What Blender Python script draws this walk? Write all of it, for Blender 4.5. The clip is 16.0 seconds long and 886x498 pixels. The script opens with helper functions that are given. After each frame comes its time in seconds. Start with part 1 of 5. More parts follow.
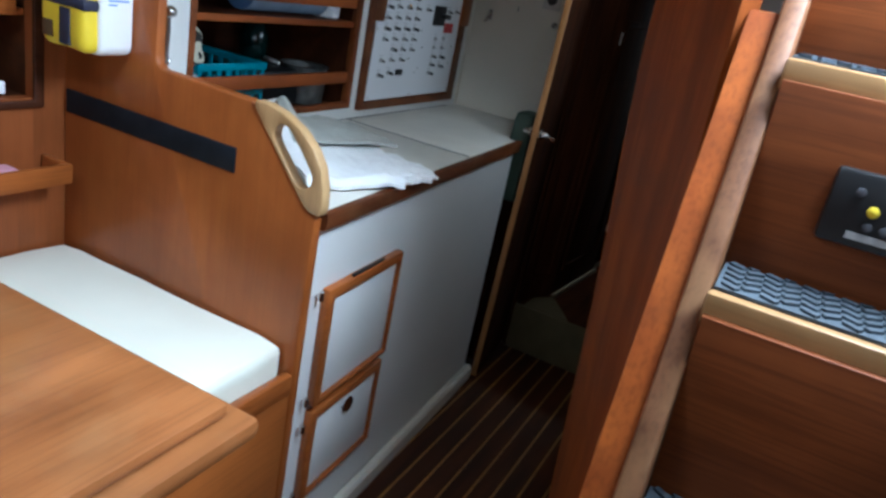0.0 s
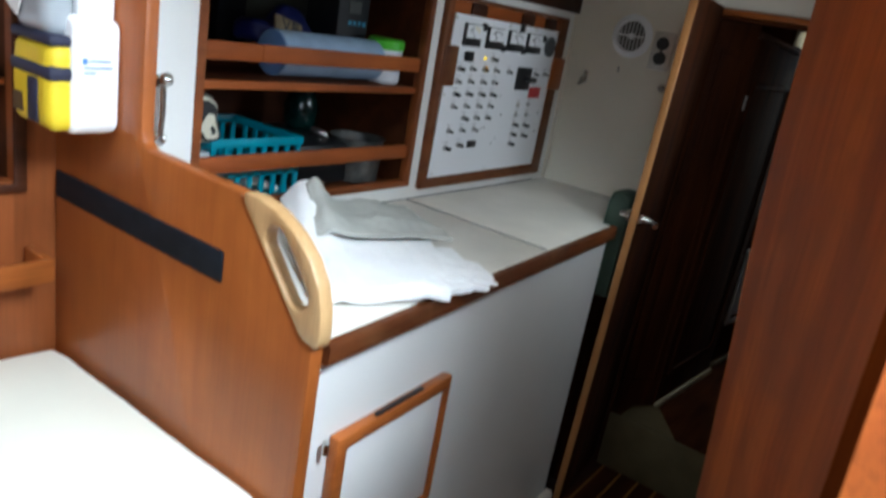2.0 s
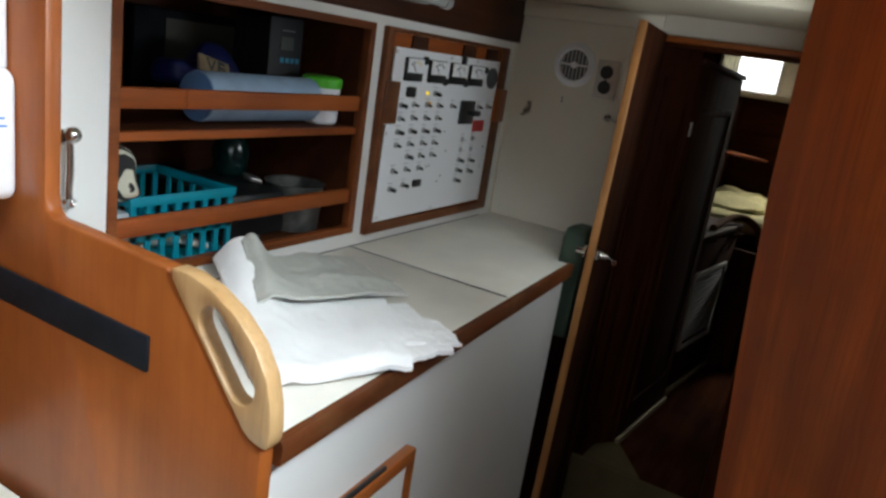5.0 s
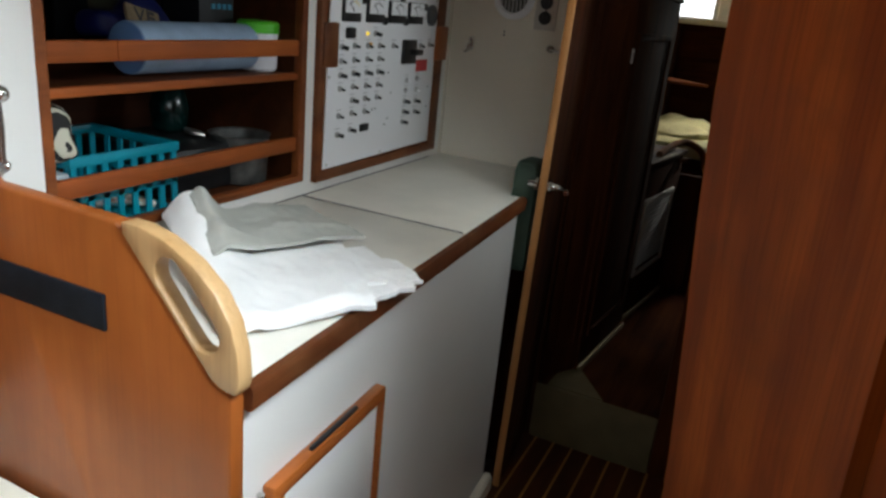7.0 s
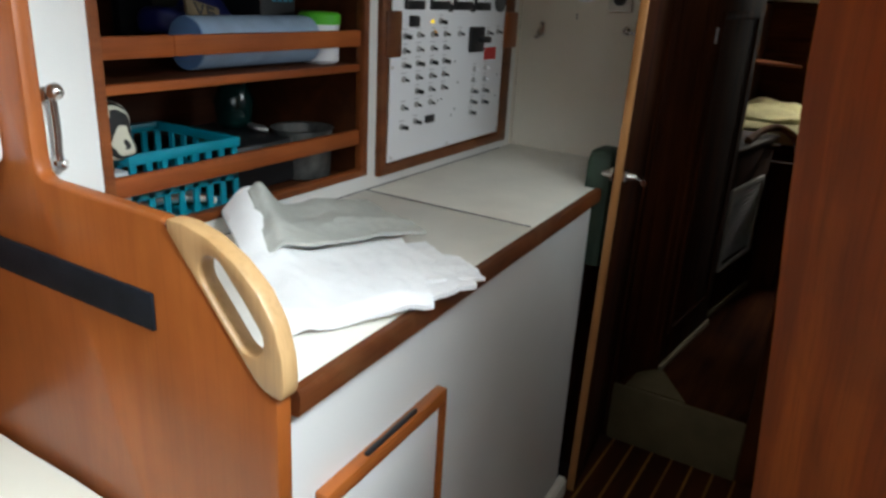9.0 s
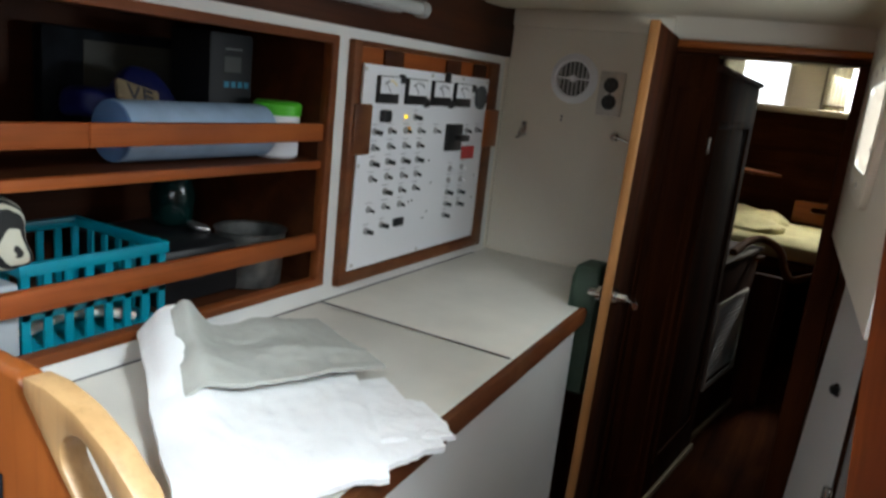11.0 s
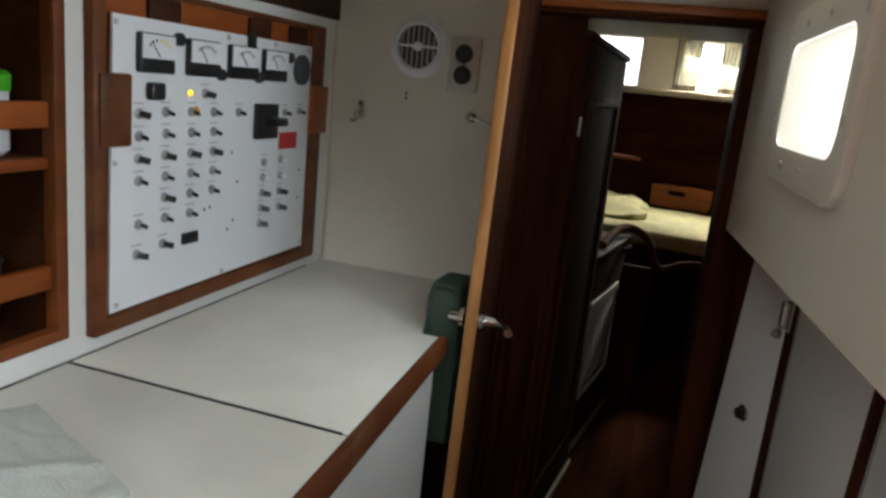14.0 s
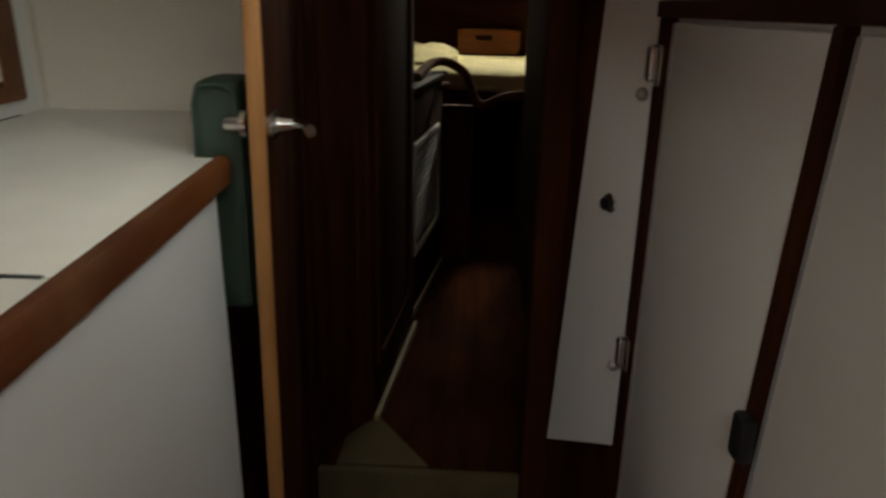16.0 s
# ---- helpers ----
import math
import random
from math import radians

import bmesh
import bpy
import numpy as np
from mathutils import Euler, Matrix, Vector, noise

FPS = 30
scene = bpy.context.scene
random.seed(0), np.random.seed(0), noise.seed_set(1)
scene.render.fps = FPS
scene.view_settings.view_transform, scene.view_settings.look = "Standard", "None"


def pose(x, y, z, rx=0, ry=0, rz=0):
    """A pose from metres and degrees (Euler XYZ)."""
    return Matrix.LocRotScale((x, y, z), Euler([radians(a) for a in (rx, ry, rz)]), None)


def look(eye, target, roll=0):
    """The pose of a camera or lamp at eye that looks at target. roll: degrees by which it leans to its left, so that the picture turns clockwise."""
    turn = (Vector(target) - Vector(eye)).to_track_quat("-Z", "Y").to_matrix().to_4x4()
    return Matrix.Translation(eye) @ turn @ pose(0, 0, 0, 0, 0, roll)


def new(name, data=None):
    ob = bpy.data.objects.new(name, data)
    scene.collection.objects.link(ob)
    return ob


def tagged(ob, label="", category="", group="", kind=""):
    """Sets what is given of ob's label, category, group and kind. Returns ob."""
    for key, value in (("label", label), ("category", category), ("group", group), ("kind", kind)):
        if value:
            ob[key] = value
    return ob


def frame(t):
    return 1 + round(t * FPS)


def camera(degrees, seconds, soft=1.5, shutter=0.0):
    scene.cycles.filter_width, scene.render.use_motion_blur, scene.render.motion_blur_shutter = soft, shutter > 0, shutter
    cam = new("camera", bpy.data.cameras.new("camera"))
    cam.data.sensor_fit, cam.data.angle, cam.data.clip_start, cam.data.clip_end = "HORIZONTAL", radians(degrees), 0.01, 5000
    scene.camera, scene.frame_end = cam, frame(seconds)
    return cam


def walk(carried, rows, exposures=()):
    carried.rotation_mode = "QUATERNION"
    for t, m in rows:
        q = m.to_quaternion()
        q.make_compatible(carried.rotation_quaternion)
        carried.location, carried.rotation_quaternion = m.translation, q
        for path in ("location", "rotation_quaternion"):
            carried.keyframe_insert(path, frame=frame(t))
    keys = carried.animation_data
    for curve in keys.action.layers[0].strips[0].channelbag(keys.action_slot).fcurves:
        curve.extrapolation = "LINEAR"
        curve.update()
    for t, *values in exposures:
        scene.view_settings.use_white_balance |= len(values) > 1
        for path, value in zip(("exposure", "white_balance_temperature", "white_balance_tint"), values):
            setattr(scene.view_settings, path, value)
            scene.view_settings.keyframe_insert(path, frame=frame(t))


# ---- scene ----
cam = camera(63.0, 16.0, soft=2.7, shutter=0.5)
PATH = [
    (0, (0.294, 0.172, 1.396), (-0.457, 1.887, 0.694), 11.6),
    (0.5, (0.261, 0.264, 1.376), (-0.591, 1.934, 0.681), 8.9),
    (1, (0.249, 0.428, 1.387), (-0.768, 2.026, 0.743), 8.2),
    (1.5, (0.249, 0.518, 1.37), (-0.857, 2.035, 0.678), 8.3),
    (2, (0.184, 0.578, 1.399), (-0.867, 2.166, 0.787), 10.1),
    (2.5, (0.09, 0.643, 1.423), (-0.933, 2.286, 0.92), 9.1),
    (3, (0.036, 0.661, 1.416), (-0.926, 2.34, 0.909), 8.1),
    (3.5, (0.037, 0.676, 1.416), (-0.941, 2.364, 0.977), 7.1),
    (4, (0.054, 0.67, 1.414), (-0.905, 2.358, 0.932), 8.1),
    (6.5, (0.071, 0.668, 1.412), (-0.766, 2.388, 0.826), 7.2),
    (7, (0.069, 0.662, 1.392), (-0.703, 2.392, 0.751), 5.7),
    (7.5, (0.059, 0.646, 1.381), (-0.722, 2.368, 0.729), 5.9),
    (8, (0.073, 0.657, 1.352), (-0.735, 2.352, 0.663), 4.2),
    (10.3, (0.003, 0.887, 1.411), (-1.129, 2.438, 0.852), 5.6),
    (10.5, (-0.021, 0.909, 1.404), (-1.089, 2.541, 0.962), 6.0),
    (11, (-0.053, 0.927, 1.389), (-0.984, 2.638, 0.937), 6.2),
    (11.5, (-0.086, 0.977, 1.34), (-0.985, 2.663, 0.751), 4.8),
    (12, (-0.135, 1.113, 1.377), (-1.029, 2.846, 0.932), 4.5),
    (12.5, (-0.106, 1.191, 1.368), (-0.926, 2.954, 0.9), 4.6),
    (13, (-0.116, 1.255, 1.376), (-0.823, 3.075, 0.942), 5.5),
    (13.5, (-0.15, 1.292, 1.375), (-0.752, 3.157, 0.974), 4.0),
    (14, (-0.171, 1.304, 1.356), (-0.749, 3.166, 0.914), 5.9),
    (14.5, (-0.164, 1.319, 1.339), (-0.677, 3.166, 0.768), 5.0),
    (15, (-0.158, 1.356, 1.229), (-0.614, 3.127, 0.417), 3.5),
    (15.5, (-0.186, 1.465, 1.164), (-0.444, 3.307, 0.43), 3.6),
    (16, (-0.201, 1.585, 1.121), (-0.274, 3.469, 0.453), 1.0),
]

walk(cam, [(t, look(eye, target, roll)) for t, eye, target, roll in PATH], exposures=[(0, -0.38, 5400, 8), (0.5, -0.30, 5350, 8), (1.0, -0.28, 5400, 10), (1.5, -0.06, 5550, 10), (2.5, 0.10, 6250, 10), (3.5, 0.08, 6350, 10), (4, -0.18, 6350, 10), (8, -0.15, 6450, 10), (10.5, 0.15, 6300, 10), (12.0, 0.05, 6350, 10), (12.5, 0.33, 6300, 10), (13.5, 0.33, 6300, 10), (14.5, 0.04, 6250, 10), (15.0, -0.10, 6350, 10), (15.5, 0.04, 6650, 10), (16, 0.0, 7100, 10)])

# ---------- light ----------
world = bpy.data.worlds.new("world")
scene.world = world
world.use_nodes = True
wn = world.node_tree
sky = wn.nodes.new("ShaderNodeTexSky")
sky.sky_type, sky.sun_disc = "NISHITA", False
sky.sun_elevation, sky.sun_rotation = radians(42), radians(150)
wn.links.new(sky.outputs[0], wn.nodes["Background"].inputs[0])
wn.nodes["Background"].inputs[1].default_value = 0.15
sun = new("sun", bpy.data.lights.new("sun", "SUN"))
sun.data.energy, sun.data.angle, sun.data.color = 0.6, radians(20), (1.0, 0.97, 0.92)
sun.matrix_world = look((1.2, 3.5, 6), (0, 0, 0))


def opening_light(name, eye, target, sx, sy, watts, colour=(0.93, 0.97, 1.0), spread=180):
    """Sky light in an opening of that size."""
    lamp = new(name, bpy.data.lights.new(name, "AREA"))
    lamp.data.shape, lamp.data.size, lamp.data.size_y = "RECTANGLE", sx, sy
    lamp.data.energy, lamp.data.color = watts, colour
    lamp.data.spread = radians(spread)
    lamp.matrix_world = look(eye, target)
    return lamp


DAY = (0.84, 0.95, 1.0)
opening_light("companionway_daylight", (0.52, 1.27, 2.02), (-0.50, 1.55, 1.20), 0.56, 0.42, 88, DAY)
opening_light("saloon_hatch_daylight", (-0.45, 0.25, 2.02), (-0.55, 0.55, 0.0), 0.5, 0.5, 13.5, DAY)
# fill lamp added in an unseen starboard window to brighten the saloon
opening_light("saloon_window_daylight", (1.19, -0.30, 1.56), (-0.6, 1.2, 1.0), 1.2, 0.36, 5.5, DAY)
opening_light("port_daylight", (-0.040, 2.238, 1.387), (-1.039, 2.188, 1.387), 0.30, 0.12, 1.5, DAY, 170)
opening_light("stern_window_daylight", (0.03, 5.40, 1.58), (-0.12, 4.95, 0.8), 0.5, 0.22, 8, (1.0, 0.95, 0.82), 110)

# ---------- materials ----------
def nodes_of(name):
    mat = bpy.data.materials.new(name)
    mat.use_nodes = True
    return mat, mat.node_tree.nodes, mat.node_tree.links, mat.node_tree.nodes["Principled BSDF"]


def plain(name, colour, rough=0.5, metal=0.0, spread=0.06, scale=6.0, bump=0.0, bump_scale=120.0, coat=0.0):
    """Paint, plastic, metal or cloth: a base colour with two scales of soft variation and a fine relief."""
    mat, n, l, b = nodes_of(name)
    tc = n.new("ShaderNodeTexCoord")
    big, fine = n.new("ShaderNodeTexNoise"), n.new("ShaderNodeTexNoise")
    big.inputs["Scale"].default_value, big.inputs["Detail"].default_value = scale, 4
    fine.inputs["Scale"].default_value, fine.inputs["Detail"].default_value = bump_scale, 3
    for t in (big, fine):
        l.new(tc.outputs["Object"], t.inputs["Vector"])
    ramp = n.new("ShaderNodeValToRGB")
    ramp.color_ramp.elements[0].position, ramp.color_ramp.elements[1].position = 0.3, 0.7
    lo, hi = 1.0 - spread, 1.0 + spread
    ramp.color_ramp.elements[0].color = (*[min(1, c * lo) for c in colour], 1)
    ramp.color_ramp.elements[1].color = (*[min(1, c * hi) for c in colour], 1)
    l.new(big.outputs[0], ramp.inputs[0])
    l.new(ramp.outputs[0], b.inputs["Base Color"])
    b.inputs["Roughness"].default_value, b.inputs["Metallic"].default_value = rough, metal
    b.inputs["Coat Weight"].default_value = coat
    if bump:
        bp = n.new("ShaderNodeBump")
        bp.inputs["Strength"].default_value, bp.inputs["Distance"].default_value = bump, 0.002
        l.new(fine.outputs[0], bp.inputs["Height"])
        l.new(bp.outputs[0], b.inputs["Normal"])
    return mat


def wood(name, dark, light, axis="z", rough=0.3, coat=0.16, grain=1.0, spec=0.5):
    """Varnished timber with long streaks along one axis, pores and a slow change of tone."""
    mat, n, l, b = nodes_of(name)
    tc, mp, mp2 = n.new("ShaderNodeTexCoord"), n.new("ShaderNodeMapping"), n.new("ShaderNodeMapping")
    info, add = n.new("ShaderNodeObjectInfo"), n.new("ShaderNodeVectorMath")
    shift = n.new("ShaderNodeMath")
    shift.operation, shift.inputs[1].default_value = "MULTIPLY", 7.0
    l.new(info.outputs["Random"], shift.inputs[0])
    l.new(tc.outputs["Object"], add.inputs[0])
    l.new(shift.outputs[0], add.inputs[1])
    along = "xyz".index(axis)
    mp.inputs["Scale"].default_value = [2.2 if i == along else 17 for i in range(3)]
    mp2.inputs["Scale"].default_value = [5 if i == along else 190 for i in range(3)]
    streak, pore, slow = n.new("ShaderNodeTexNoise"), n.new("ShaderNodeTexNoise"), n.new("ShaderNodeTexNoise")
    for t, m, s, d in ((streak, mp, 1.0, 6), (pore, mp2, 1.0, 3)):
        l.new(add.outputs[0], m.inputs["Vector"])
        l.new(m.outputs[0], t.inputs["Vector"])
        t.inputs["Scale"].default_value, t.inputs["Detail"].default_value = s, d
    streak.inputs["Distortion"].default_value = 0.6
    slow.inputs["Scale"].default_value, slow.inputs["Detail"].default_value = 4.5, 5
    l.new(add.outputs[0], slow.inputs["Vector"])
    ramp = n.new("ShaderNodeValToRGB")
    ramp.color_ramp.elements[0].position, ramp.color_ramp.elements[1].position = 0.34, 0.68
    ramp.color_ramp.elements[0].color, ramp.color_ramp.elements[1].color = (*dark, 1), (*light, 1)
    l.new(streak.outputs[0], ramp.inputs[0])
    mix = n.new("ShaderNodeMixRGB")
    mix.blend_type, mix.inputs[0].default_value = "MULTIPLY", 0.24 * grain
    l.new(ramp.outputs[0], mix.inputs[1])
    pr = n.new("ShaderNodeValToRGB")
    pr.color_ramp.elements[0].position, pr.color_ramp.elements[1].position = 0.36, 0.52
    pr.color_ramp.elements[0].color = (0.35, 0.3, 0.28, 1)
    l.new(pore.outputs[0], pr.inputs[0])
    l.new(pr.outputs[0], mix.inputs[2])
    tone = n.new("ShaderNodeMixRGB")
    tone.blend_type, tone.inputs[0].default_value = "OVERLAY", 0.55
    l.new(mix.outputs[0], tone.inputs[1])
    l.new(slow.outputs[0], tone.inputs[2])
    l.new(tone.outputs[0], b.inputs["Base Color"])
    rr = n.new("ShaderNodeMapRange")
    rr.inputs["To Min"].default_value, rr.inputs["To Max"].default_value = rough - 0.08, rough + 0.14
    l.new(slow.outputs[0], rr.inputs[0])
    l.new(rr.outputs[0], b.inputs["Roughness"])
    b.inputs["Specular IOR Level"].default_value = spec
    b.inputs["Coat Weight"].default_value, b.inputs["Coat Roughness"].default_value = coat, 0.18
    bp = n.new("ShaderNodeBump")
    bp.inputs["Strength"].default_value, bp.inputs["Distance"].default_value = 0.12, 0.001
    l.new(pore.outputs[0], bp.inputs["Height"])
    l.new(bp.outputs[0], b.inputs["Normal"])
    return mat


def glow(name, colour, strength):
    mat, n, l, b = nodes_of(name)
    b.inputs["Base Color"].default_value = (*colour, 1)
    b.inputs["Emission Color"].default_value = (*colour, 1)
    b.inputs["Emission Strength"].default_value = strength
    return mat


MAH_D, MAH_L = (0.285, 0.074, 0.0135), (0.345, 0.099, 0.0195)
W_Z = wood("mahogany_upright", MAH_D, MAH_L, "z", 0.36, 0.12, 0.5, 0.4)
W_X = wood("mahogany_across", MAH_D, MAH_L, "x", 0.36, 0.1, 1.3, 0.4)
W_Y = wood("mahogany_along", MAH_D, MAH_L, "y", 0.36, 0.1, 1.3, 0.4)
# dark stain, deepened further to hold the shade on door and aft passage
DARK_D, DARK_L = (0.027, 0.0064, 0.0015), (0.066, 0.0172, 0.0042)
D_Z = wood("dark_shade_mahogany_upright", DARK_D, DARK_L, "z", 0.70, 0.0, 1.0, 0.10)
D_X = wood("dark_shade_mahogany_across", DARK_D, DARK_L, "x", 0.70, 0.0, 1.0, 0.10)
D_Y = wood("dark_shade_mahogany_along", DARK_D, DARK_L, "y", 0.58, 0.0, 1.0, 0.25)
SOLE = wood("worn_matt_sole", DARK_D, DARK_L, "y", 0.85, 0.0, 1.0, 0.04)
BOARD_Z = wood("figured_mahogany_board", (0.190, 0.038, 0.0045), (0.295, 0.070, 0.009), "z", 0.50, 0.0, 1.2, 0.14)
# shelf trim: a darker copy of the rail wood, with shade in its colour
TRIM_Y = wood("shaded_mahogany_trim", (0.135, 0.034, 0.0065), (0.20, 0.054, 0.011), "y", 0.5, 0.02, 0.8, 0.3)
SIDE_Z = wood("reddish_mahogany_side", (0.19, 0.050, 0.012), (0.25, 0.070, 0.017), "z", 0.42, 0.06, 0.6, 0.35)
# recess shade is put into this lining's colour
RECESS_Y = wood("shade_darkened_lining", (0.050, 0.014, 0.0042), (0.088, 0.025, 0.0072), "y", 0.6, 0.0, 0.8, 0.2)
RAIL_Y = wood("rubbed_mahogany_rail", (0.225, 0.049, 0.007), (0.33, 0.084, 0.0145), "y", 0.55, 0.0, 0.7, 0.3)
TABLE_W = wood("worn_table_mahogany", (0.20, 0.066, 0.018), (0.31, 0.112, 0.033), "y", 0.32, 0.2)
PALE_Z = wood("pale_ash_varnished", (0.45, 0.265, 0.11), (0.57, 0.36, 0.165), "z", 0.42, 0.08, 0.6)
PALE_X = wood("pale_ash_edge", (0.25, 0.13, 0.045), (0.36, 0.20, 0.078), "x", 0.4, 0.1, 0.5)
EDGE_Z = wood("worn_oak_edge", (0.31, 0.128, 0.036), (0.46, 0.215, 0.072), "z", 0.36, 0.15, 0.6)
STRIP_Y = wood("worn_stringer", (0.11, 0.040, 0.014), (0.21, 0.088, 0.037), "z", 0.55, 0.0, 1.5, 0.25)
EDGE_Y = wood("worn_mahogany_edge", (0.078, 0.020, 0.0045), (0.150, 0.042, 0.010), "y", 0.5, 0.03, 1.0, 0.3)
HOLLY = wood("holly_strip", (0.22, 0.095, 0.014), (0.33, 0.145, 0.024), "y", 0.4, 0.1, 0.3)
WHITE = plain("white_laminate", (0.74, 0.73, 0.70), 0.35, 0, 0.035, 3.0, 0.08)
CREAM = plain("cream_painted_panel", (0.72, 0.67, 0.575), 0.5, 0, 0.05, 2.5, 0.15, 60)
COUNTER = plain("speckled_cream_laminate", (0.78, 0.75, 0.67), 0.38, 0, 0.07, 7, 0.12, 220)
def worn(mat, pale, amount):
    """Bleached, rubbed patches with soft irregular outlines over a timber."""
    n, l = mat.node_tree.nodes, mat.node_tree.links
    b = n["Principled BSDF"]
    src = b.inputs["Base Color"].links[0].from_socket
    tc, tex, rp, mx = n.new("ShaderNodeTexCoord"), n.new("ShaderNodeTexNoise"), n.new("ShaderNodeValToRGB"), n.new("ShaderNodeMixRGB")
    tex.inputs["Scale"].default_value, tex.inputs["Detail"].default_value, tex.inputs["Distortion"].default_value = 7.0, 6, 0.8
    rp.color_ramp.elements[0].position, rp.color_ramp.elements[1].position = 0.48, 0.72
    rp.color_ramp.elements[1].color = (amount, amount, amount, 1)
    l.new(tc.outputs["Object"], tex.inputs["Vector"])
    l.new(tex.outputs[0], rp.inputs[0])
    l.new(rp.outputs[0], mx.inputs[0])
    l.new(src, mx.inputs[1])
    mx.inputs[2].default_value = (*pale, 1)
    l.new(mx.outputs[0], b.inputs["Base Color"])


worn(TABLE_W, (0.33, 0.16, 0.065), 0.45)
worn(STRIP_Y, (0.32, 0.165, 0.070), 0.6)
worn(EDGE_Y, (0.20, 0.09, 0.035), 0.5)
worn(BOARD_Z, (0.13, 0.030, 0.006), 0.5)
worn(W_Z, (0.22, 0.055, 0.010), 0.45)
HEADLINER = plain("cream_headliner", (0.66, 0.585, 0.44), 0.55, 0, 0.05, 2, 0.2, 80)
PANEL_WHITE = plain("white_switch_panel", (0.82, 0.83, 0.86), 0.3, 0, 0.02, 3)
VINYL = plain("white_vinyl_upholstery", (0.79, 0.775, 0.66), 0.40, 0, 0.03, 5, 0.6, 26)
BLACK = plain("black_plastic", (0.012, 0.012, 0.013), 0.4, 0, 0.2, 10)
BLACK_MATT = plain("black_felt_strip", (0.008, 0.010, 0.014), 0.7, 0, 0.3, 30, 0.5, 300)
CHROME = plain("polished_chrome", (0.62, 0.61, 0.59), 0.22, 1.0, 0.05, 20)
STEEL = plain("brushed_steel", (0.62, 0.61, 0.58), 0.42, 1.0, 0.08, 40)
TEAL = plain("teal_plastic", (0.0, 0.22, 0.30), 0.4, 0, 0.08, 12)
BLUE_CAP = plain("blue_nylon", (0.004, 0.009, 0.10), 0.6, 0, 0.2, 14, 0.4, 70)
ROLL_BLUE = plain("pale_blue_film", (0.33, 0.45, 0.60), 0.25, 0, 0.12, 18)
GREEN = plain("bright_green_lid", (0.10, 0.55, 0.03), 0.4, 0, 0.08, 12)
SAGE = plain("dark_green_vinyl", (0.035, 0.060, 0.040), 0.6, 0, 0.25, 14, 0.5, 90)
TOWEL = plain("white_terry_towel", (0.93, 0.93, 0.92), 0.9, 0, 0.03, 12, 0.9, 420)
TOWEL_GREY = plain("grey_terry_towel", (0.47, 0.475, 0.43), 0.9, 0, 0.08, 12, 0.9, 420)
SHEET = plain("pale_green_sheet", (0.62, 0.58, 0.32), 0.85, 0, 0.12, 14, 1.0, 28)
CURTAIN = plain("white_curtain", (0.75, 0.74, 0.68), 0.85, 0, 0.05, 14, 0.3, 90)
HEM = plain("taupe_curtain_hem", (0.30, 0.26, 0.18), 0.85, 0, 0.08, 14, 0.3, 90)
for cloth_mat in (CURTAIN, HEM):
    cn, cl = cloth_mat.node_tree.nodes, cloth_mat.node_tree.links
    thin, both = cn.new("ShaderNodeBsdfTranslucent"), cn.new("ShaderNodeMixShader")
    thin.inputs["Color"].default_value = (0.75, 0.72, 0.60, 1) if cloth_mat is CURTAIN else (0.34, 0.29, 0.19, 1)
    both.inputs[0].default_value = 0.55
    cl.new(cn["Principled BSDF"].outputs[0], both.inputs[1])
    cl.new(thin.outputs[0], both.inputs[2])
    cl.new(both.outputs[0], cn["Material Output"].inputs[0])
YELLOW = plain("yellow_nylon", (0.75, 0.55, 0.02), 0.55, 0, 0.1, 10, 0.3, 90)
NAVY = plain("navy_webbing", (0.02, 0.022, 0.05), 0.7, 0, 0.2, 30, 0.4, 160)
MAT_GREY = plain("blue_grey_rubber", (0.045, 0.058, 0.072), 0.75, 0, 0.25, 30, 0.5, 150)
RED = plain("red_label", (0.45, 0.03, 0.03), 0.45, 0, 0.08, 14)
ORANGE = plain("orange_plastic", (0.85, 0.12, 0.02), 0.4)
LIME = plain("lime_plastic", (0.55, 0.8, 0.03), 0.4)
PINK = plain("pink_cloth", (0.6, 0.3, 0.36), 0.8)
CLEAR = plain("clear_plastic", (0.35, 0.38, 0.40), 0.15, 0, 0.1, 8)
RUG = plain("beige_mat", (0.115, 0.09, 0.048), 0.9, 0, 0.12, 12, 0.8, 120)
BLACK_MATT.node_tree.nodes["Principled BSDF"].inputs["Specular IOR Level"].default_value = 0.15
RUG.node_tree.nodes["Principled BSDF"].inputs["Specular IOR Level"].default_value = 0.05
GREY_TRIM = plain("grey_metal_trim", (0.42, 0.42, 0.42), 0.45, 0.4, 0.06, 10)
INK = plain("dark_print", (0.05, 0.05, 0.06), 0.6)
INK_BLUE = plain("blue_print", (0.10, 0.25, 0.65), 0.6)
YELLOW_LAMP = glow("yellow_indicator_lamp", (1.0, 0.62, 0.02), 1.6)
BACK_SKY = glow("bright_overcast_backdrop", (0.95, 0.98, 1.0), 3.0)


# ---------- mesh helpers ----------
def box_into(bm, lo, hi, m=None):
    c = [(a + b) / 2 for a, b in zip(lo, hi)]
    s = [abs(b - a) for a, b in zip(lo, hi)]
    t = Matrix.Translation(c) @ Matrix.Diagonal((*s, 1))
    return bmesh.ops.create_cube(bm, size=1, matrix=(m @ t) if m else t)["verts"]


def solid(lo, hi, bevel=0.003, m=None, seg=2):
    bm = bmesh.new()
    box_into(bm, lo, hi, m)
    if bevel:
        bmesh.ops.bevel(bm, geom=bm.edges[:], offset=bevel, segments=seg, affect="EDGES", profile=0.5)
    return bm


